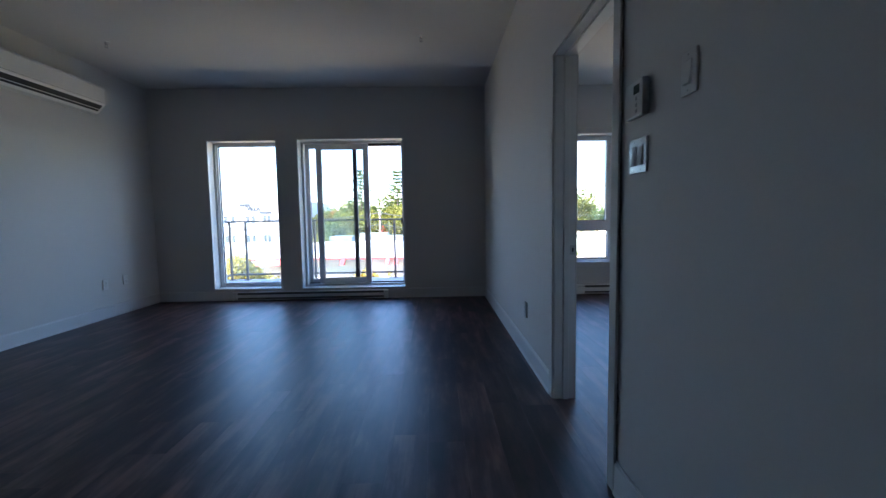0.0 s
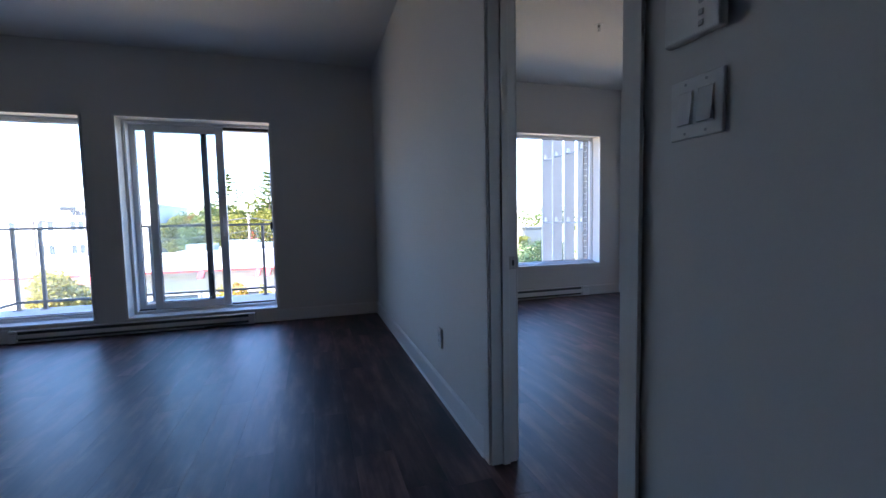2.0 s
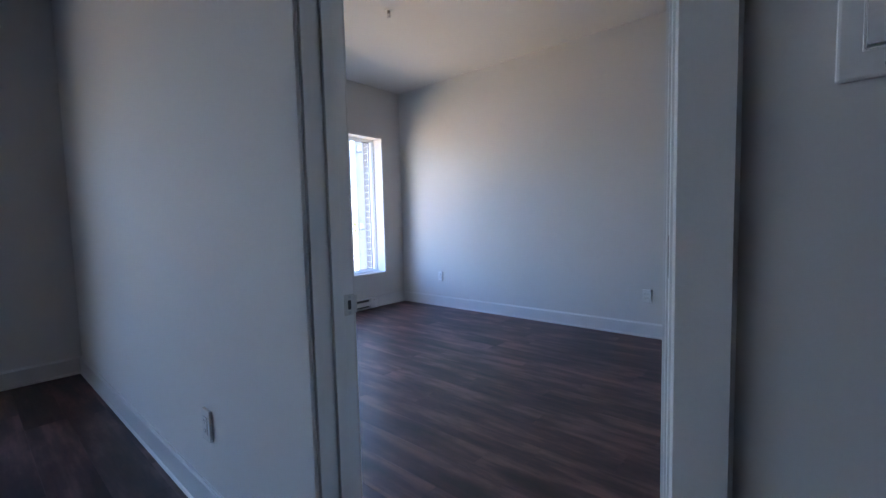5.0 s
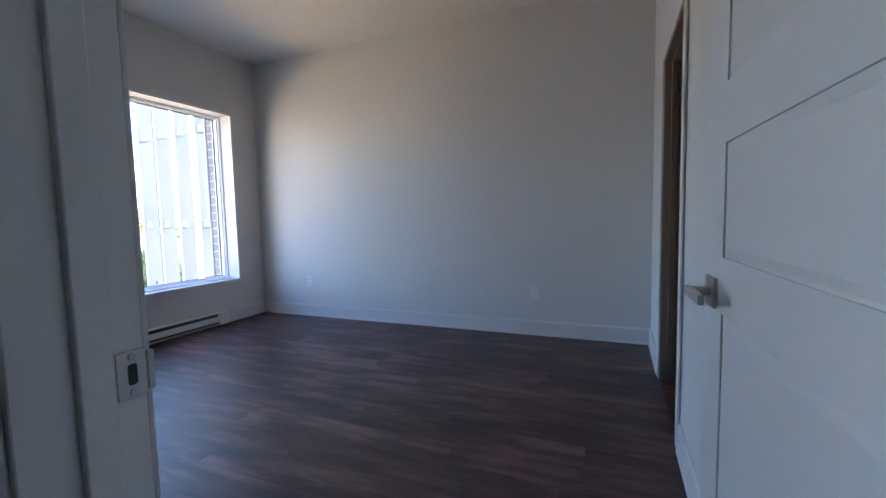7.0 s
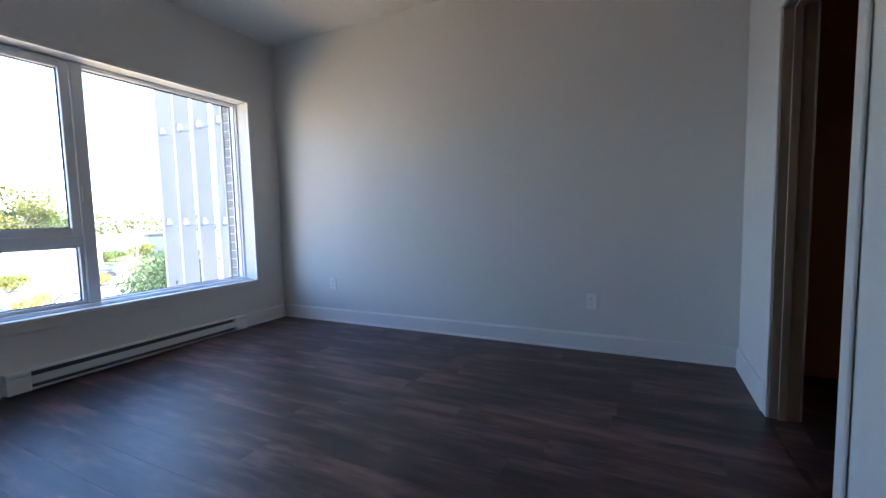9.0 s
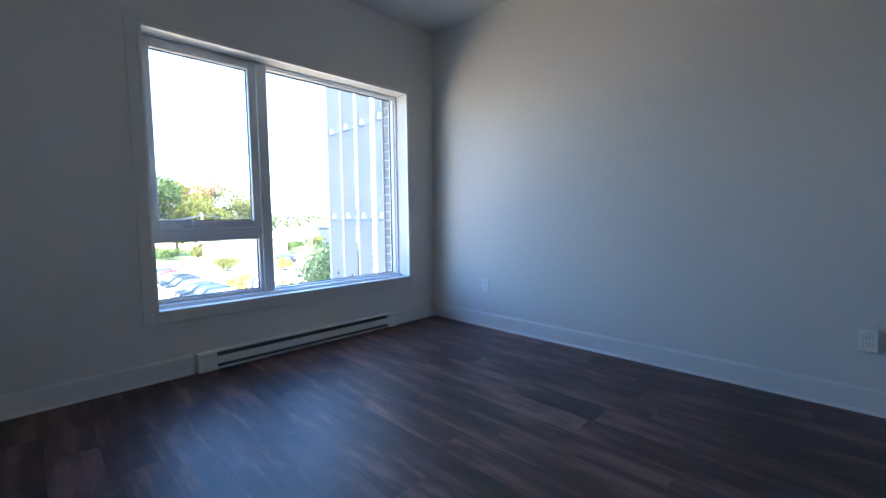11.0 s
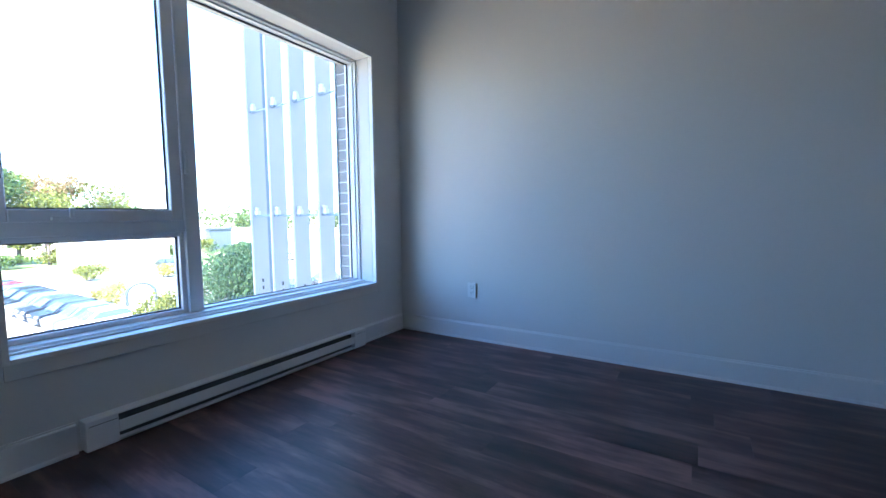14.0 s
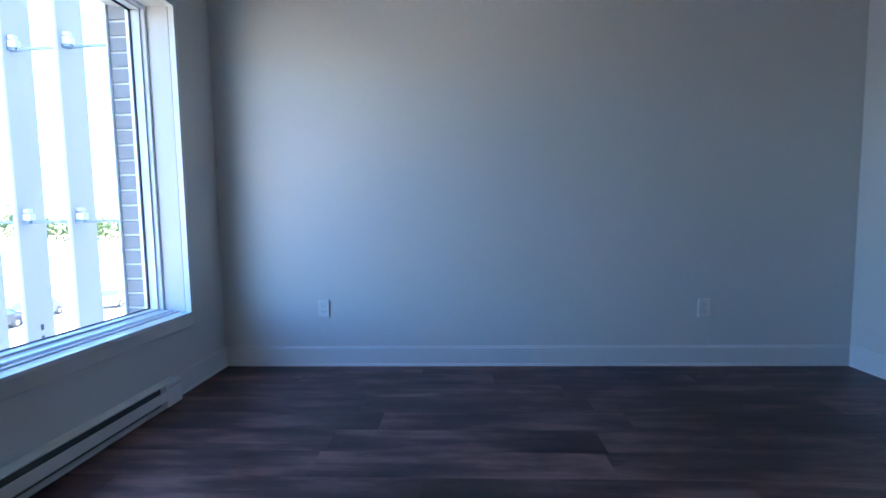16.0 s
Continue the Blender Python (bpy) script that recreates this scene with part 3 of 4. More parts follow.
# ---- heaters ----
def heater(name, x0, x1, z0, z1, label, slot):
    """An electric baseboard heater against the window wall, with two long slots."""
    h = thing(name, label, "heater", pose((x0 + x1) / 2, WY, z0))
    w, hh, d = (x1 - x0) / 2, z1 - z0, 0.066
    part("back_plate", box(-w + 0.002, w - 0.002, -0.012, -0.001, 0.0, hh, 0.001), ENAMEL, h)
    part("element", box(-w + slot, w - slot, -0.034, -0.012, 0.010, hh - 0.010, 0.002), HEATSLOT, h, "heating element coloured dark as the shade in the slots")
    bm = box(-w + slot, w - slot, -d, -d + 0.004, 0.040, hh - 0.036, 0.0015)
    part("front_panel", bm, ENAMEL, h)
    bm = box(-w + slot, w - slot, -d + 0.004, -0.012, hh - 0.008, hh, 0.0015)
    part("top_cap", bm, ENAMEL, h)
    bm = box(-w + slot, w - slot, -d + 0.004, -0.012, 0.0, 0.006, 0.0015)
    bx(bm, -w + slot, w - slot, -d + 0.004, -d + 0.008, 0.0, 0.012, 0.001)
    part("bottom_lip", bm, ENAMEL, h)
    for a, b in ((-w, -w + slot), (w - slot, w)):
        part("end_cap", box(a, b, -d - 0.001, -0.001, -0.001, hh + 0.001, 0.004, 2), ENAMEL, h)
        s = box(a + 0.012, b - 0.004, -d - 0.0016, -d, hh - 0.024, hh - 0.022)
        part("seam", s, DARKSLOT, h)
    return h


heater("baseboard_heater", -2.590, -0.425, 0.006, 0.122, "long white electric baseboard heater under the living room windows", 0.06)
heater("baseboard_heater", 2.238, 3.968, 0.008, 0.138, "white electric baseboard heater under the bedroom window", 0.12)


# ---- wall plates ----
def outlet(m, label, group="wall outlets"):
    """A duplex outlet on a wall; local -y faces the room."""
    o = thing("wall_outlet", label, "outlet", m, group)
    part("cover_plate", box(-0.037, 0.037, -0.013, 0.0, -0.060, 0.060, 0.0025, 2), PLASTIC, o)
    part("gap", box(-0.0177, 0.0177, -0.0134, -0.012, -0.0344, 0.0344), DARKSLOT, o)
    f = part("receptacle", box(-0.0170, 0.0170, -0.0155, -0.0125, -0.0337, 0.0337, 0.001, 2), PLASTIC, o)
    for z in (-0.018, 0.018):
        part("slot", box(-0.008, -0.0055, -0.0162, -0.015, z - 0.002, z + 0.006), DARKSLOT, f)
        part("slot", box(0.0055, 0.008, -0.0162, -0.015, z - 0.002, z + 0.006), DARKSLOT, f)
        part("ground_hole", cyl(bmesh.new(), (0, -0.0162, z - 0.007), (0, -0.015, z - 0.007), 0.0024, n=8), DARKSLOT, f)
    return o


o1 = outlet(pose(XE, 4.993, 0.403, 0, 0, -90), "white duplex wall outlet with a plain cover plate")
copy_thing(o1, pose(XE, 2.448, 0.389, 0, 0, -90))
copy_thing(o1, pose(XP0, 3.084, 0.386, 0, 0, -90))
copy_thing(o1, pose(XW, 4.758, 0.397, 0, 0, 90))
copy_thing(o1, pose(XW, 5.075, 0.412, 0, 0, 90))


def switch(m, n, label):
    s = thing("light_switch", label, "light switch", m)
    w = 0.036 + 0.0232 * (n - 1)
    part("cover_plate", box(-w, w, -0.0075, 0, -0.060, 0.060, 0.003, 2), PLASTIC, s)
    for k in range(n):
        cx = (k - (n - 1) / 2) * 0.0464
        part("bezel", ring(bmesh.new(), cx - 0.0178, cx + 0.0178, -0.0345, 0.0345, 0.0016, -0.0090, -0.006, 0.0004), PLASTIC, s)
        bm = bmesh.new()
        a = [(-0.0060, -0.032), (-0.0155, -0.0315), (-0.0110, 0.001), (-0.0090, 0.032), (-0.0060, 0.032)]
        rings = [[bm.verts.new((x, y, z)) for y, z in a] for x in (cx - 0.0155, cx + 0.0155)]
        for i in range(len(a)):
            j = (i + 1) % len(a)
            bm.faces.new((rings[0][i], rings[0][j], rings[1][j], rings[1][i]))
        bm.faces.new(rings[0])
        bm.faces.new(rings[1])
        bmesh.ops.recalc_face_normals(bm, faces=bm.faces)
        part("rocker", bm, PLASTIC, s)
        for z in (-0.0485, 0.0485):
            part("screw", cyl(bmesh.new(), (cx, -0.0082, z), (cx, -0.0070, z), 0.0030, n=10), STEEL, s)
    return s


switch(pose(XP0, 1.312, 1.324, 0, 0, -90), 2, "white double rocker light switch beside the bedroom door")
switch(pose(XP0, 1.033, 1.512, 0, 0, -90), 1, "white single rocker switch high on the partition wall")

th = thing("thermostat", "white electronic wall thermostat with a small grey display", "thermostat", pose(XP0, 1.310, 1.514, 0, 0, -90))
part("back_plate", box(-0.058, 0.058, -0.006, 0, -0.058, 0.058, 0.003), PLASTIC, th)
part("housing", box(-0.062, 0.062, -0.028, -0.006, -0.062, 0.062, 0.005, 3), PLASTIC, th)
part("display", box(0.004, 0.044, -0.0292, -0.027, 0.014, 0.044, 0.001), LCD, th, "grey liquid crystal display")
for z in (-0.002, -0.024, -0.044):
    part("button", box(0.018, 0.030, -0.0305, -0.027, z - 0.006, z + 0.006, 0.002), STEEL, th)

# ---- air conditioner ----
ac = thing("air_conditioner", "white wall-mounted split air conditioner with a dark outlet slot", "air conditioner", pose(XW, 4.125, 2.34))
Lh = 0.575
prof = [(0.0, 0.02), (0.0, 0.30), (0.165, 0.30), (0.195, 0.292), (0.207, 0.270), (0.207, 0.102), (0.200, 0.086), (0.134, 0.018), (0.110, 0.0), (0.02, 0.0)]
bm = bmesh.new()
rings = [[bm.verts.new((d, y, z)) for d, z in prof] for y in (-Lh, Lh)]
for i in range(len(prof)):
    j = (i + 1) % len(prof)
    bm.faces.new((rings[0][i], rings[0][j], rings[1][j], rings[1][i]))
bm.faces.new(rings[0])
bm.faces.new(rings[1])
bmesh.ops.recalc_face_normals(bm, faces=bm.faces)
body = part("body", bm, PLASTIC, ac)
def slanted(u0, u1, lift, y0, y1, thick):
    """A strip on the slanted outlet face of the air conditioner, from u0 to u1 down the slope."""
    a, d = Vector((0.200, 0, 0.086)), Vector((-0.066, 0, -0.068))
    n = Vector((0.72, 0, -0.70))
    bm = bmesh.new()
    vs = []
    for y in (y0, y1):
        for u, l in ((u0, lift), (u1, lift), (u1, lift + thick), (u0, lift + thick)):
            p = a + d * u + n * l
            vs.append(bm.verts.new((p.x, y, p.z)))
    for q in ((0, 1, 2, 3), (7, 6, 5, 4), (0, 4, 5, 1), (1, 5, 6, 2), (2, 6, 7, 3), (3, 7, 4, 0)):
        bm.faces.new([vs[k] for k in q])
    bmesh.ops.recalc_face_normals(bm, faces=bm.faces)
    return bm


# flat black strip stands in for the shade inside the outlet opening
part("outlet_slot", slanted(0.06, 0.94, 0.0005, -Lh + 0.03, Lh - 0.03, 0.002), GASKET, ac, "flat black strip drawn as the shaded air outlet")
part("louvre", slanted(0.60, 0.655, 0.003, -Lh + 0.035, Lh - 0.035, 0.006), PLASTIC, ac, "white swing louvre")
part("indicator", box(0.2068, 0.2082, Lh - 0.10, Lh - 0.085, 0.19, 0.205, 0.0005), SIGNWHITE, ac)
part("panel_seam", box(0.2066, 0.2074, -Lh + 0.01, Lh - 0.01, 0.112, 0.114), DARKSLOT, ac)


# ---- sprinklers ----
def sprinkler(m, label):
    s = thing("fire_sprinkler", label, "sprinkler", m, "ceiling sprinklers")
    bm = cyl(bmesh.new(), (0, 0, -0.004), (0, 0, 0), 0.034, 0.036, n=24)
    part("escutcheon", bm, PLASTIC, s, "white ceiling escutcheon")
    part("body", cyl(bmesh.new(), (0, 0, -0.026), (0, 0, -0.003), 0.011, 0.014, n=14), STEEL, s)
    bm = bmesh.new()
    for sx in (-1, 1):
        cyl(bm, (sx * 0.011, 0, -0.024), (sx * 0.012, 0, -0.040), 0.0028, n=8)
        cyl(bm, (sx * 0.012, 0, -0.040), (0, 0, -0.052), 0.0028, n=8)
    part("frame_arms", bm, STEEL, s)
    part("deflector", cyl(bmesh.new(), (0, 0, -0.056), (0, 0, -0.053), 0.016, 0.016, n=18), STEEL, s)
    return s


s1 = sprinkler(pose(0.142, 4.11, H), "white and steel fire sprinkler head on the ceiling")
copy_thing(s1, pose(-2.99, 4.20, H))
copy_thing(s1, pose(2.868, 4.06, H))

# ---- balcony ----
structure("balcony_floor", box(-3.62, 0.9, WY2 + 0.004, 7.42, -0.12, 0.055, 0.01), CONCRETE, "pale concrete balcony floor", "balcony")
# unseen slab added overhead to cut skylight into the living room
structure("unseen_shade_slab", box(-3.62, 0.9, WY2 + 0.004, 7.42, 2.95, 3.12, 0.01), CONCRETE, "added unseen concrete slab that shades the living room windows", "balcony")
rl = thing("balcony_railing", "charcoal metal balcony railing with glass infill", "railing", pose(0, 7.32, 0.055))
XR = (-3.40, -3.12, -1.90, -0.475, 0.84)
for x in XR:
    ps = part("post", box(x - 0.019, x + 0.019, -0.019, 0.019, 0, 1.03, 0.003), RAILPAINT, rl)
    part("foot_plate", box(x - 0.045, x + 0.045, -0.045, 0.045, 0.0, 0.010, 0.002), RAILPAINT, ps)
part("top_rail", box(-3.42, 0.86, -0.024, 0.024, 1.03, 1.062, 0.004), RAILPAINT, rl)
part("bottom_rail", box(-3.40, 0.84, -0.014, 0.014, 0.085, 0.118, 0.003), RAILPAINT, rl)
part("side_top_rail", box(-3.424, -3.376, -1.17, -0.024, 1.03, 1.062, 0.004), RAILPAINT, rl)
part("side_bottom_rail", box(-3.414, -3.386, -1.17, -0.02, 0.085, 0.118, 0.003), RAILPAINT, rl)
part("side_post", box(-3.419, -3.381, -1.16, -1.122, 0, 1.03, 0.003), RAILPAINT, rl)
for a, b in zip(XR, XR[1:]):
    g = part("glass_infill", box(a + 0.03, b - 0.03, -0.003, 0.003, 0.13, 1.015), GLASS, rl, "clear glass infill panel")
    g.visible_shadow = False

# ---- fin screen outside the bedroom window ----
FINS = ((4.704, 6.880), (4.728, 7.315), (4.734, 7.715), (4.766, 8.145))
RODS = (3.56, 2.312, 1.060, -0.19)
scr = thing("fin_screen", "row of tall white metal sun fins outside the bedroom window", "sun screen")
for x, y in FINS:
    fin = part("fin", box(x - 0.066, x + 0.158, y - 0.010, y + 0.010, -1.2, 8.4, 0.002), FINWHITE, scr)
    # whiter material puts the lip's brighter light into its colour
    part("edge_strip", box(x - 0.069, x - 0.053, y - 0.014, y - 0.0105, -1.2, 8.4), VINYL, fin, "folded edge strip coloured whiter as if catching the sky")
    for z in RODS:
        bm = box(x - 0.022, x + 0.022, y - 0.075, y - 0.010, z - 0.022, z + 0.030, 0.006, 2)
        bx(bm, x - 0.017, x + 0.017, y - 0.060, y - 0.012, z + 0.034, z + 0.066, 0.006, 2)
        part("clamp", bm, VINYL, fin, "white rod clamp")
        # dark block stands in for the shadow beneath each clamp
        part("clamp_shadow", box(x - 0.024, x + 0.024, y - 0.070, y - 0.0105, z - 0.046, z - 0.0225, 0.003), FINBLUE, fin, "dark block drawn as the shadow under the clamp")
    for z in (0.10, 0.19):
        part("slot", box(x + 0.045, x + 0.068, y - 0.0135, y - 0.0115, z, z + 0.045), DARKSLOT, fin)
for z in RODS:
    part("tie_rod", cyl(bmesh.new(), (4.690, WY2, z - 0.034), (4.770, 8.25, z - 0.034), 0.011, n=12), FINBLUE, scr, "grey-blue steel tie rod")
part("mast", box(4.928, 5.005, 8.15, 8.21, -6.0, 8.4, 0.004), FINBLUE, scr, "grey-blue steel mast")

# ---- outdoors ----
GZ = -6.0
structure("ground", box(-1500, 1500, -1500, 1500, GZ - 1, GZ), GROUNDM, "dry pale open ground reaching the horizon", "ground")
structure("road", box(-200, 300, 58, 70, GZ, GZ + 0.02), ASPHALT, "asphalt road beyond the car park", "road")
structure("car_park", box(6, 60, 30, 57, GZ, GZ + 0.015), ASPHALT, "asphalt car park", "car park")
structure("lawn", box(14.5, 24, 12, 33, GZ, GZ + 0.03), GRASSM, "yellow-green lawn beside the building", "lawn")
structure("verge", box(-200, 300, 72, 110, GZ, GZ + 0.03), GRASSM, "grass verge beyond the road", "lawn")


def leaf_cloud(bm, centre, radii, n, size, rng, flat=0.6):
    """Small bent leaf clumps scattered through an ellipsoid shell."""
    c = Vector(centre)
    for _ in range(n):
        while True:
            v = Vector((rng.uniform(-1, 1), rng.uniform(-1, 1), rng.uniform(-1, 1)))
            if 0.25 < v.length < 1:
                break
        v *= (0.75 + 0.25 * noise.noise(v * 2.3 + c)) ** 1.0
        p = c + Vector((v.x * radii[0], v.y * radii[1], v.z * radii[2]))
        s = size * rng.uniform(0.5, 1.3)
        q = Euler((rng.uniform(-1.2, 1.2), rng.uniform(-1.2, 1.2), rng.uniform(0, 6.28))).to_matrix()
        a = bm.verts.new(p + q @ Vector((-s, 0, 0)))
        b = bm.verts.new(p + q @ Vector((0, -s * flat, s * 0.2)))
        d = bm.verts.new(p + q @ Vector((s, 0, 0)))
        e = bm.verts.new(p + q @ Vector((0, s * flat, s * 0.2)))
        bm.faces.new((a, b, d))
        bm.faces.new((a, d, e))


def broadleaf(name, seed, h, leaf, label, m):
    rng = random.Random(seed)
    t = thing(name, label, "tree", m)
    bm = cyl(bmesh.new(), (0, 0, 0), (0.1, 0, h * 0.5), h * 0.022, h * 0.012, n=9)
    limbs = []
    for k in range(9):
        a = k * 0.7 + rng.uniform(-0.3, 0.3)
        z0 = h * rng.uniform(0.15, 0.4)
        e = (math.cos(a) * h * rng.uniform(0.14, 0.30), math.sin(a) * h * rng.uniform(0.14, 0.30), h * rng.uniform(0.30, 0.82))
        cyl(bm, (0.06, 0, z0), e, h * 0.009, h * 0.003, n=6)
        limbs.append(e)
    part("trunk", bm, BARK, t)
    bm = bmesh.new()
    for e in limbs + [(0, 0, h * 0.8)]:
        r = h * rng.uniform(0.17, 0.26)
        leaf_cloud(bm, e, (r, r, r * 0.85), 420, h * 0.020, rng)
    part("crown", bm, leaf, t)
    return t


def conifer(name, seed, h, m, label):
    rng = random.Random(seed)
    t = thing(name, label, "tree", m)
    part("trunk", cyl(bmesh.new(), (0, 0, 0), (0, 0, h * 0.98), h * 0.018, h * 0.003, n=8), BARK, t)
    bm = bmesh.new()
    tiers = 24
    for k in range(tiers):
        f0 = k / tiers
        z = h * (0.18 + 0.80 * f0)
        for a in range(5):
            if rng.random() < 0.18:
                continue
            reach = h * (0.30 * (1 - f0) ** 0.75 + 0.025) * rng.uniform(0.45, 1.2)
            ang = a * 1.257 + k * 0.9 + rng.uniform(-0.4, 0.4)
            rise = rng.uniform(0.02, 0.22)
            for j in range(42):
                f = ((j + rng.random()) / 42) ** 0.7
                w = 0.16 * reach * (1.1 - f)
                p = Vector((math.cos(ang) * reach * f, math.sin(ang) * reach * f, z + reach * rise * f * f))
                leaf_cloud(bm, p, (0.14 + w, 0.14 + w, 0.10), 1, h * 0.015, rng, 0.42)
    part("crown", bm, NEEDLE, t)
    return t


def shrub(name, seed, w, h, leaf, label, m, n=900, leaf_size=0.12):
    rng = random.Random(seed)
    t = thing(name, label, "shrub", m)
    part("trunk", cyl(bmesh.new(), (0, 0, 0), (0, 0, h * 0.5), 0.07, 0.03, n=7), BARK, t)
    bm = bmesh.new()
    for _ in range(7):
        leaf_cloud(bm, (rng.uniform(-w, w) * 0.25, rng.uniform(-w, w) * 0.25, h * rng.uniform(0.3, 0.72)), (w * 0.36, w * 0.36, h * 0.3), n // 7, leaf_size, rng)
    part("crown", bm, leaf, t)
    return t


# trees seen from the living room
conifer("pine_tree", 3, 14.6, pose(-10.2, 60, GZ), "tall dark green pine behind the low roof")
conifer("pine_tree", 4, 14.4, pose(-5.0, 60, GZ), "tall dark green pine beside the wires")
conifer("pine_tree", 9, 12.5, pose(-2.0, 66, GZ), "tall green pine in a row of trees")
for k, (x, y, h, lf, lab) in enumerate(((-18.6, 74, 9.6, LEAF, "round green maple tree in full leaf"), (-17.2, 66, 9.0, LEAFY, "yellow-green maple tree behind the roof"),
                                        (-14.6, 70, 9.4, LEAFO, "orange autumn maple behind the low roof"), (-13, 60, 8.8, LEAF, "green roadside maple behind the roof"),
                                        (-12, 68, 10.6, LEAFY, "tall yellow-green maple behind the roof"), (-8.6, 56, 9.2, LEAFY, "sunlit yellow-green tree by the road"),
                                        (-7, 64, 11.5, LEAFY, "yellow-green maple between two pines"), (-3.5, 56, 9.6, LEAFY, "yellow-green maple with a wide crown"),
                                        (0.5, 58, 10, LEAF, "green maple with a dense crown"), (-26.0, 63, 3.6, LEAF, "small green tree beside the white building"), (4, 60, 9, LEAFY, "yellow-green maple by the road"))):
    broadleaf("maple_tree", 20 + k, h, lf, lab, pose(x, y, GZ, 0, 0, k * 40))
shrub("red_maple_tree", 31, 1.7, 7.7, LEAFR, "small red autumn maple beside the utility pole", pose(-5.4, 47, GZ), 1400, 0.12)
# trees seen from the bedroom
for k, (x, y, h, lf, lab) in enumerate(((22, 96, 16, LEAFY, "yellow-green maple tree beyond the road"), (27.5, 104, 16.5, LEAFB, "brownish autumn maple beyond the road"),
                                        (33, 100, 15, LEAFY, "broad yellow-green maple beyond the road"), (40, 112, 13, LEAFY, "yellow-green maple beyond the road"),
                                        (17, 92, 16, LEAF, "dark green maple beyond the road"), (24, 90, 12, LEAFY, "small yellow-green maple beyond the road"),
                                        (47, 118, 11, LEAF, "green leafy tree beyond the road"))):
    broadleaf("maple_tree", 50 + k, h, lf, lab, pose(x, y, GZ, 0, 0, k * 70))
shrub("cedar_shrub", 5, 5.4, 6.7, CEDAR, "tall rounded green cedar beside the sun fins", pose(13.4, 23.6, GZ), 20000, 0.075)
shrub("yellow_shrub", 6, 2.6, 4.4, LEAFY, "yellow-green shrub beside the cedar", pose(10.9, 24.6, GZ), 6000, 0.09)
shrub("yellow_shrub", 7, 2.0, 1.8, LEAFP, "low yellow-green shrub by the parked cars", pose(15.4, 45.5, GZ), 500)
shrub("yellow_shrub", 8, 2.4, 2.4, LEAFP, "low yellow-green shrub by the arched sign", pose(14.9, 41.0, GZ), 500)
shrub("orange_shrub", 9, 2.5, 6.1, LEAFOY, "orange autumn shrub by the low building", pose(-3.2, 20.3, GZ), 9000, 0.10)
shrub("yellow_shrub", 10, 1.7, 5.3, LEAFP, "yellow autumn shrub by the low building", pose(-1.7, 20.0, GZ), 4000, 0.11)
shrub("yellow_shrub", 11, 2.9, 5.9, LEAFP, "tall yellow autumn shrub by the low building", pose(-8.9, 19.4, GZ), 9000, 0.11)
shrub("yellow_shrub", 12, 2.0, 4.8, LEAFP, "rounded yellow shrub by the low building", pose(-7.2, 19.8, GZ), 4000, 0.11)

shrub("yellow_shrub", 13, 3.4, 2.3, LEAFY, "yellow-green shrub at the edge of the car park", pose(20.3, 62.6, GZ), 1200, 0.14)
shrub("yellow_shrub", 14, 3.0, 2.0, LEAFP, "pale yellow shrub at the edge of the car park", pose(26.3, 58.0, GZ), 1200, 0.14)
shrub("yellow_shrub", 15, 2.6, 1.7, LEAFP, "small pale yellow shrub by the parked cars", pose(17.6, 48.8, GZ), 900, 0.12)
for k in range(7):
    shrub("roadside_bush", 60 + k, 6.5, 2.4 + 0.5 * (k % 3), LEAFY if k % 2 else LEAF, "low green bush along the far roadside", pose(19 + 6.2 * k, 88 + 3 * (k % 3), GZ), 900, 0.26)

rng = random.Random(77)
bm = bmesh.new()
for k in range(150):
    x = -230 + k * 3.6
    leaf_cloud(bm, (x, 165 + 25 * noise.noise((x * 0.05, 0, 0)) - abs(x - 30) * 0.12, GZ + 5 + rng.uniform(0, 2.5)), (4.5, 3.5, rng.uniform(5.0, 8.5)), 130, 0.8, rng)
tagged(part("far_woods", bm, LEAF), "distant green belt of woods", "woods", kind="stuff")


# ---- buildings ----
def window_unit(parent, m, w, h):
    f = part("window", ring(bmesh.new(), -w / 2, w / 2, 0, h, 0.07, -0.06, 0.04, 0.0), SIGNWHITE, parent)
    f.matrix_basis = m
    part("glass", box(-w / 2 + 0.06, w / 2 - 0.06, -0.02, 0.0, 0.06, h - 0.06), DARKGLASS, f)


lowb = thing("low_building", "low white commercial building with a pale flat roof and red fascia", "building", pose(-6, 22.2, GZ, 0, 0, -3))
part("wall", box(-4, 6.5, 0, 19.5, 0, 4.85), STUCCO, lowb)
part("roof", box(-4.3, 6.8, -0.4, 19.8, 4.85, 5.1), ROOFM, lowb)
part("wall", box(-26, -4.004, 0, 13.0, 0, 4.85), STUCCO, lowb)
part("roof", box(-26.3, -4.304, -0.4, 13.3, 4.85, 5.1), ROOFM, lowb)
part("fascia", box(-26.4, 6.9, -0.5, -0.401, 5.0, 5.07), REDMETAL, lowb, "thin red fascia strip")
for x in (-14, -8.6, 0.35, 3.2):
    window_unit(lowb, Matrix.Translation((x, -0.05, 2.75)), 1.7, 1.25)
for x, w in ((-2.5, 0.7), (1.45, 0.12), (3.8, 0.10), (4.25, 0.10)):
    bm = bmesh.new()
    vs = [bm.verts.new(p) for p in ((x - w, -0.52, 5.04), (x + w, -0.52, 5.04), (x + w, -0.9, 4.74), (x - w, -0.9, 4.74),
                                    (x - w, -0.52, 4.74), (x + w, -0.52, 4.74))]
    for q in ((0, 1, 2, 3), (0, 3, 4), (1, 5, 2), (3, 2, 5, 4), (0, 4, 5, 1)):
        bm.faces.new([vs[i] for i in q])
    part("awning", bm, REDMETAL, lowb, "red canvas awning")
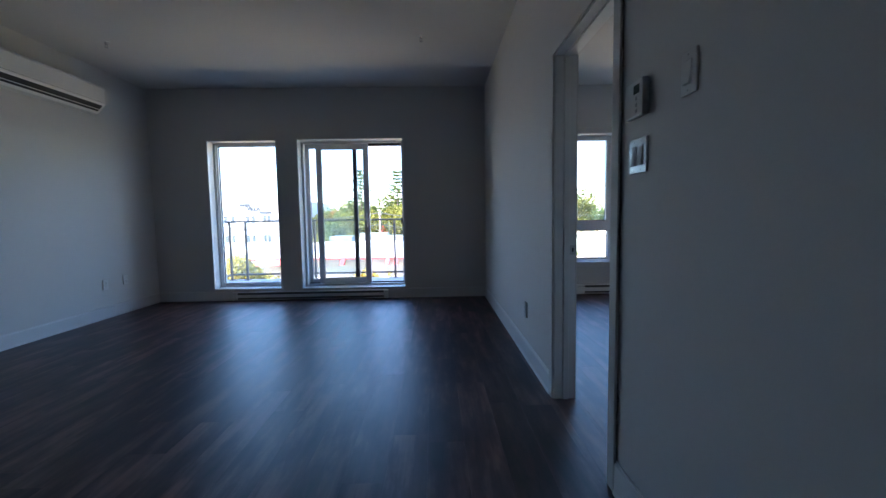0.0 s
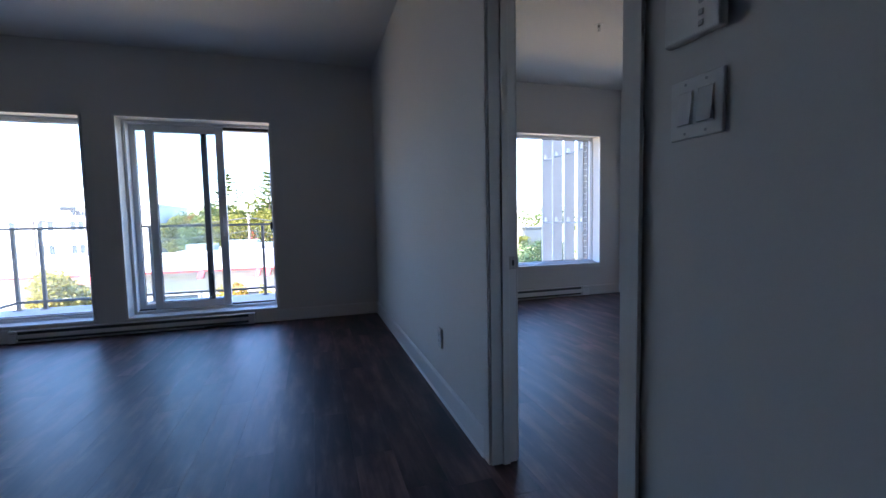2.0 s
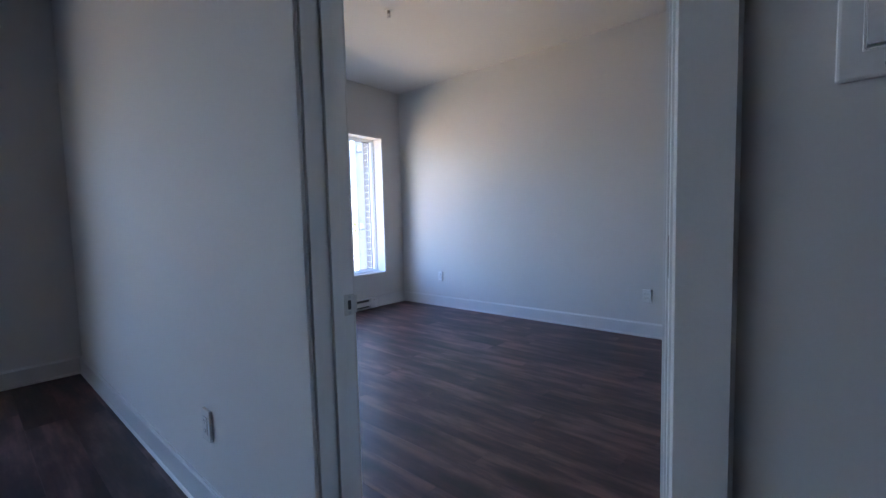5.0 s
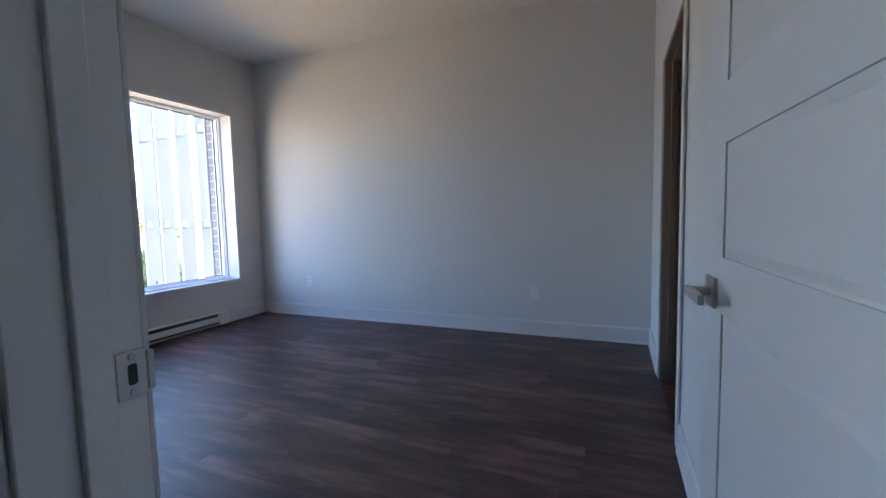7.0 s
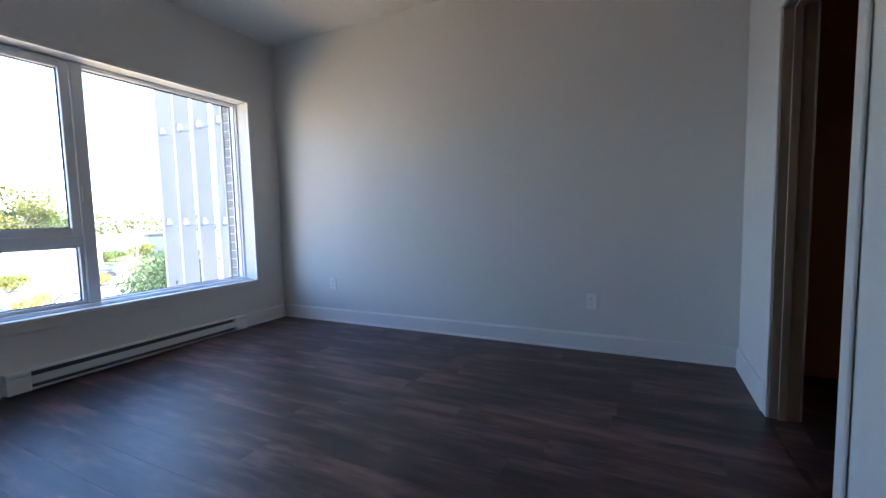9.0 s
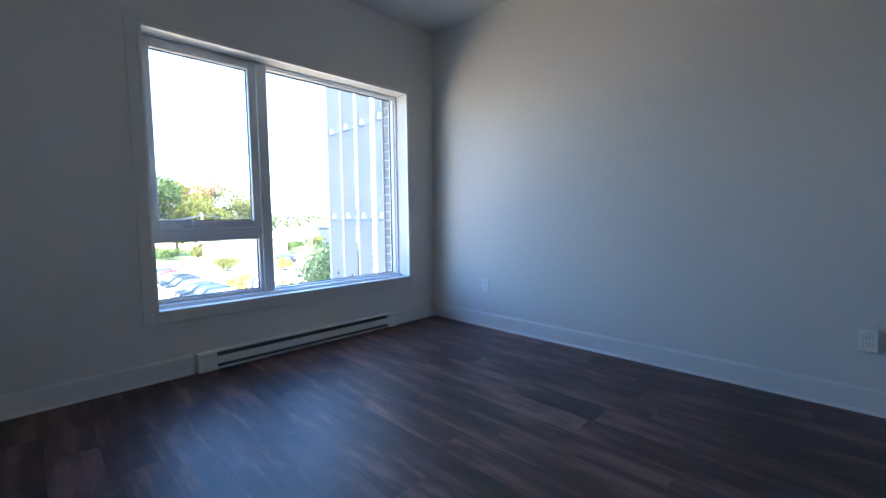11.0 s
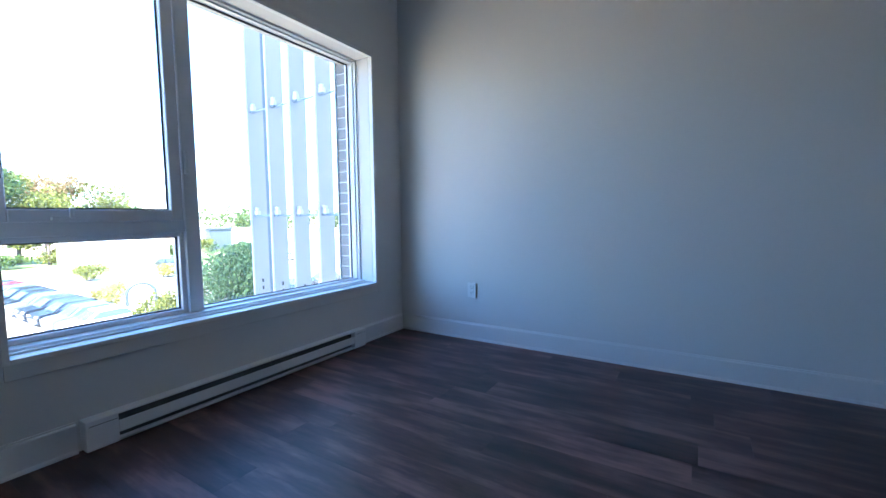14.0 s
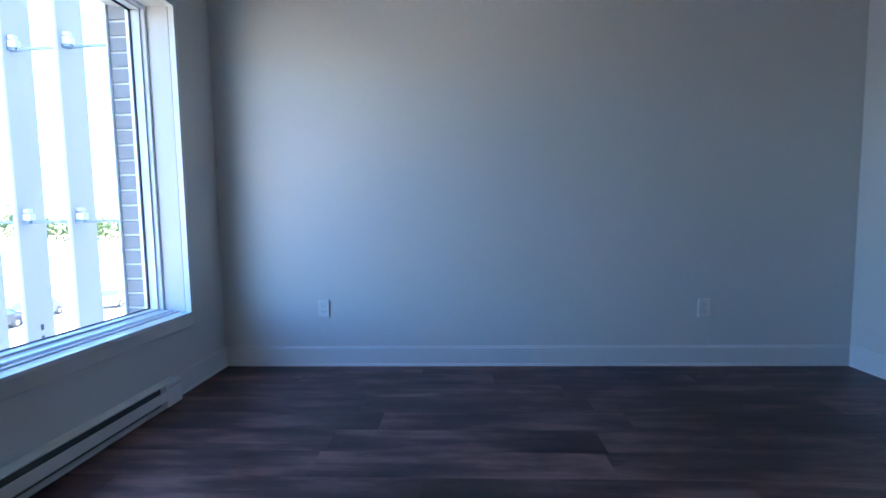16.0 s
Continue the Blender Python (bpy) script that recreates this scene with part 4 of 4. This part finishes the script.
for x, y, s in ((-14, 4.5, 1.0), (-2.8, 15, 1.0), (-0.4, 17.5, 1.3), (1.6, 16, 0.9), (3.4, 15, 0.8), (5.2, 17.2, 1.2)):
    part("roof_unit", box(x - s, x + s, y - 0.7, y + 0.7, 5.1, 5.1 + 0.5 * s, 0.04), ROOFUNIT, lowb, "grey rooftop ventilation unit")

big = thing("white_building", "white three-storey commercial building with dark facade lettering", "building", pose(-20.6, 68, GZ, 0, 0, 0))
part("wall", box(-30, 0, 0, 16, 0, 9.9), STUCCO, big)
part("parapet", box(-30.15, 0.15, -0.15, 16.15, 9.9, 10.15), STUCCO, big)
part("penthouse", box(-26, -14.5, 3, 12, 10.15, 11.0), STUCCO, big)
for x in (-22.4, -19.9, -18.0, -15.8, -12.9, -11.8, -9.4, -8.5, -6.7, -6.0, -3.8, -2.6):
    for z in (0.8, 3.5, 6.6):
        window_unit(big, Matrix.Translation((x, -0.05, z)), 0.75, 1.35)


def sign_bars(label, x, z, w, h, n):
    s = thing("facade_sign", label, "sign", pose(x, 67.9, z))
    for k in range(n):
        part("letter_bar", box(-w / 2 + k * w / n, -w / 2 + (k + 0.72) * w / n, -0.04, 0.04, 0, h), SIGNDARK, s)


fc = bpy.data.curves.new("sign_text", "FONT")
fc.body, fc.size, fc.extrude, fc.offset, fc.align_x = "VILLA", 0.86, 0.06, 0.03, "CENTER"
tx = tagged(new("facade_sign", fc), "dark facade letters reading VILLA", "sign")
fc.materials.append(SIGNDARK)
tx.matrix_basis = pose(-29.0, 67.88, 2.68, 90, 0, 0)
sign_bars("dark unreadable line of facade letters above another", -30.4, 3.32, 1.7, 0.42, 8)
sign_bars("dark unreadable line of facade letters beside a window", -27.1, 2.12, 2.0, 0.42, 9)

# utility poles and wires
poles = []
for k, (x, y) in enumerate(((-24, 48), (-6.3, 50), (8, 52), (21.8, 78), (44, 84))):
    p = thing("utility_pole", "weathered wooden utility pole with a crossarm", "utility pole", pose(x, y, GZ), "utility poles")
    part("pole", cyl(bmesh.new(), (0, 0, 0), (0, 0, 8.2), 0.15, 0.10, n=10), WOODPOLE, p)
    part("crossarm", box(-0.06, 0.06, -0.9, 0.9, 7.5, 7.62), WOODPOLE, p)
    bm = bmesh.new()
    for yy in (-0.8, 0.0, 0.8):
        cyl(bm, (0, yy, 7.62), (0, yy, 7.8), 0.04, n=8)
    part("insulator", bm, SIGNWHITE, p)
    poles.append((x, y))
for (xa, ya), (xb, yb) in zip(poles, poles[1:]):
    for off, zz in ((-0.8, 1.8), (0.0, 1.8), (0.8, 1.8), (0.0, 0.4)):
        cu = bpy.data.curves.new("wire", "CURVE")
        cu.dimensions, cu.bevel_depth = "3D", 0.03
        sp = cu.splines.new("POLY")
        sp.points.add(10)
        for i in range(11):
            f = i / 10
            sp.points[i].co = (xa + (xb - xa) * f, ya + (yb - ya) * f + off, zz - 3.0 * f * (1 - f), 1)
        cu.materials.append(SIGNDARK)
        tagged(new("power_line", cu), "dark sagging overhead wire between poles", "wire", "overhead wires")


# ---- cars ----
def car(paint, label, m):
    c = thing("car", label, "car", m, "parked cars")
    side = [(-2.15, 0.32), (-2.2, 0.62), (-2.05, 0.86), (-1.25, 0.95), (-0.55, 1.42), (0.85, 1.46), (1.65, 1.02), (2.1, 0.92), (2.18, 0.55), (2.1, 0.32)]
    bm = bmesh.new()
    rings = []
    for y, s in ((-0.86, 0.98), (-0.80, 1.0), (0.80, 1.0), (0.86, 0.98)):
        rings.append([bm.verts.new((x * s, y * (0.80 if z > 1.2 else 1.0), z)) for x, z in side])
    n = len(side)
    for a, b in zip(rings, rings[1:]):
        for i in range(n):
            j = (i + 1) % n
            bm.faces.new((a[i], a[j], b[j], b[i]))
    bm.faces.new(rings[0])
    bm.faces.new(rings[-1])
    bmesh.ops.recalc_face_normals(bm, faces=bm.faces)
    part("body", bm, paint, c)
    bm = bmesh.new()
    for sy in (-1, 1):
        vs = [bm.verts.new((x, sy * y, z)) for x, y, z in ((-1.05, 0.872, 0.99), (-0.5, 0.715, 1.36), (0.8, 0.715, 1.40), (1.35, 0.872, 1.02))]
        bm.faces.new(vs)
    part("side_window", bm, DARKGLASS, c)
    bm = bmesh.new()
    for xs in (((-1.27, 0.965), (-0.62, 1.395)), ((1.60, 1.06), (0.93, 1.44))):
        vs = [bm.verts.new((x + (-0.02 if xs[0][0] < 0 else 0.02), y, z + 0.02)) for (x, z), y in ((xs[0], -0.76), (xs[0], 0.76), (xs[1], 0.62), (xs[1], -0.62))]
        bm.faces.new(vs)
    part("windscreen", bm, DARKGLASS, c)
    for x in (-1.35, 1.35):
        for y in (-0.84, 0.84):
            w = part("wheel", cyl(bmesh.new(), (x, y - 0.1, 0.32), (x, y + 0.1, 0.32), 0.32, n=16), RUBBER, c)
            part("rim", cyl(bmesh.new(), (x, y - 0.105, 0.32), (x, y + 0.105, 0.32), 0.19, n=12), STEEL, w)
    for y in (-0.62, 0.62):
        part("headlight", box(-2.20, -2.08, y - 0.16, y + 0.16, 0.66, 0.80, 0.03), SIGNWHITE, c)
        part("tail_light", box(2.06, 2.17, y - 0.14, y + 0.14, 0.72, 0.88, 0.03), REDMETAL, c)
    return c


protos = {}
paints = [(CARDARK, "dark parked car in a row"), (CARGREY, "grey parked car in a row"), (CARWHITE, "white parked car in a row"), (CARRED, "red parked car in a row")]
rng = random.Random(4)
order = [2, 1, 0, 0, 1, 0, 0, 1, 3, 0]
spots = [(12.2, 35.2 + 2.6 * k, 4 + rng.uniform(-3, 3)) for k in range(10)]
order += [0, 1, 2, 0, 1, 2]
spots += [(31, 68, 90), (40, 66.5, 88), (47, 61, 90), (27, 35, 20), (31, 36, 20), (36, 34, 20)]
for (x, y, a), k in zip(spots, order):
    m = pose(x, y, GZ + 0.02, 0, 0, a)
    if k in protos:
        copy_thing(protos[k], m)
    else:
        protos[k] = car(*paints[k], m)

# arched sign by the car park
sg = thing("arched_sign", "white arched sign panel with a dark rim", "sign", pose(15.5, 38.2, GZ, 0, 0, -25))
bm = bmesh.new()
for rr, ya, yb in ((1.0, -0.05, 0.05),):
    out = [(-0.8, 0.3), (0.8, 0.3)] + [(0.8 * math.cos(a), 1.5 + 0.8 * math.sin(a)) for a in [math.pi * i / 14 for i in range(15)]]
    r0 = [bm.verts.new((x, ya, z)) for x, z in out]
    r1 = [bm.verts.new((x, yb, z)) for x, z in out]
    for i in range(len(out)):
        j = (i + 1) % len(out)
        bm.faces.new((r0[i], r0[j], r1[j], r1[i]))
    bm.faces.new(r0)
    bm.faces.new(r1)
    bmesh.ops.recalc_face_normals(bm, faces=bm.faces)
part("panel", bm, SIGNWHITE, sg)
bm = bmesh.new()
arc = [(0.86 * math.cos(math.pi * i / 14), 1.5 + 0.86 * math.sin(math.pi * i / 14)) for i in range(15)]
for (xa, za), (xb, zb) in zip([(0.86, 0.0)] + arc, arc + [(-0.86, 0.0)]):
    cyl(bm, (xa, 0, za), (xb, 0, zb), 0.12, n=8)
part("rim", bm, SIGNDARK, sg)

# far pale sheds
for x, y, w, h, lab in ((30, 82, 7, 3.2, "far white flat-roofed shed"), (62, 108, 9, 4.2, "far pale shed beyond the road"), (55, 96, 2.2, 4.6, "far dark kiosk beyond the road")):
    s = thing("shed", lab, "building", pose(x, y, GZ, 0, 0, -20))
    dk = "dark" in lab
    part("wall", box(-w, w, 0, 6, 0, h), SIGNDARK if dk else STUCCO, s)
    part("roof", box(-w - 0.3, w + 0.3, -0.3, 6.3, h, h + 0.3), SIGNDARK if dk else ROOFM, s)


# ---- bricks of the window's outer jamb and the facade beside it ----
bw, bh, bd = 0.255, 0.077, 0.115
brick_mesh = mesh_of("brick", box(-bw / 2, bw / 2, -bd / 2, bd / 2, -bh / 2, bh / 2, 0.004), BRICKM)
xj = BWIN[1] + 0.012
part("mortar_return", box(xj + 0.002, xj + 0.03, 5.9835, 6.0335, BWIN[2] - 0.02, BWIN[3] + 0.01), MORTAR, brick_skin)
for r in range(24):
    z = BWIN[2] - 0.05 + (r + 0.5) * 0.090
    for k in range(4):
        b = new("brick", brick_mesh)
        b.parent = brick_skin
        off = 0.0 if r % 2 else 0.1325
        b.location = (xj - 0.006 + bw / 2 + off * (k > 0) + k * 0.265 + 0.0 * r, WY2 - bd / 2 - 0.015, z)

# ---- floor ----
floor = structure("floor", box(XW - 0.2, XE + 0.2, YS - 0.2, WY + 0.1, -0.12, -0.006), SUBFLOOR, "dark brown wood-look vinyl plank floor", "floor")
PW, PL = 0.182, 1.22
plank_cache = {}
rng = random.Random(12)


def lay(x0, x1, y0, y1, start):
    x, col = start, 0
    while x < x1:
        xa, xb = max(x, x0), min(x + PW, x1)
        if xb - xa > 0.004:
            y = y0 - rng.uniform(0.05, 1.15)
            while y < y1:
                ya, yb = max(y, y0), min(y + PL, y1)
                if yb - ya > 0.01:
                    w, l = round(xb - xa, 3), round(yb - ya, 3)
                    if (w, l) not in plank_cache:
                        plank_cache[w, l] = mesh_of("plank", box(-w / 2 + 0.00008, w / 2 - 0.00008, -l / 2 + 0.00008, l / 2 - 0.00008, -0.0055, 0.0, 0.0004), PLANK)
                    p = new("plank", plank_cache[w, l])
                    p.parent = floor
                    p.location = ((xa + xb) / 2, (ya + yb) / 2, 0)
                y += PL
        x += PW


lay(XW, XP0, -1.3, WY, XW)
lay(XP0, XP1, DOOR[0] - 0.018, DOOR[1] + 0.018, XW + 25 * PW)
lay(XP1, XE, YB, WY, XW + 25 * PW)
lay(CLOSET[0], CLOSET[1], YB - 0.12, YB, XW + 25 * PW)
lay(2.3, XE, 0.3, YB - 0.12, XW + 25 * PW)
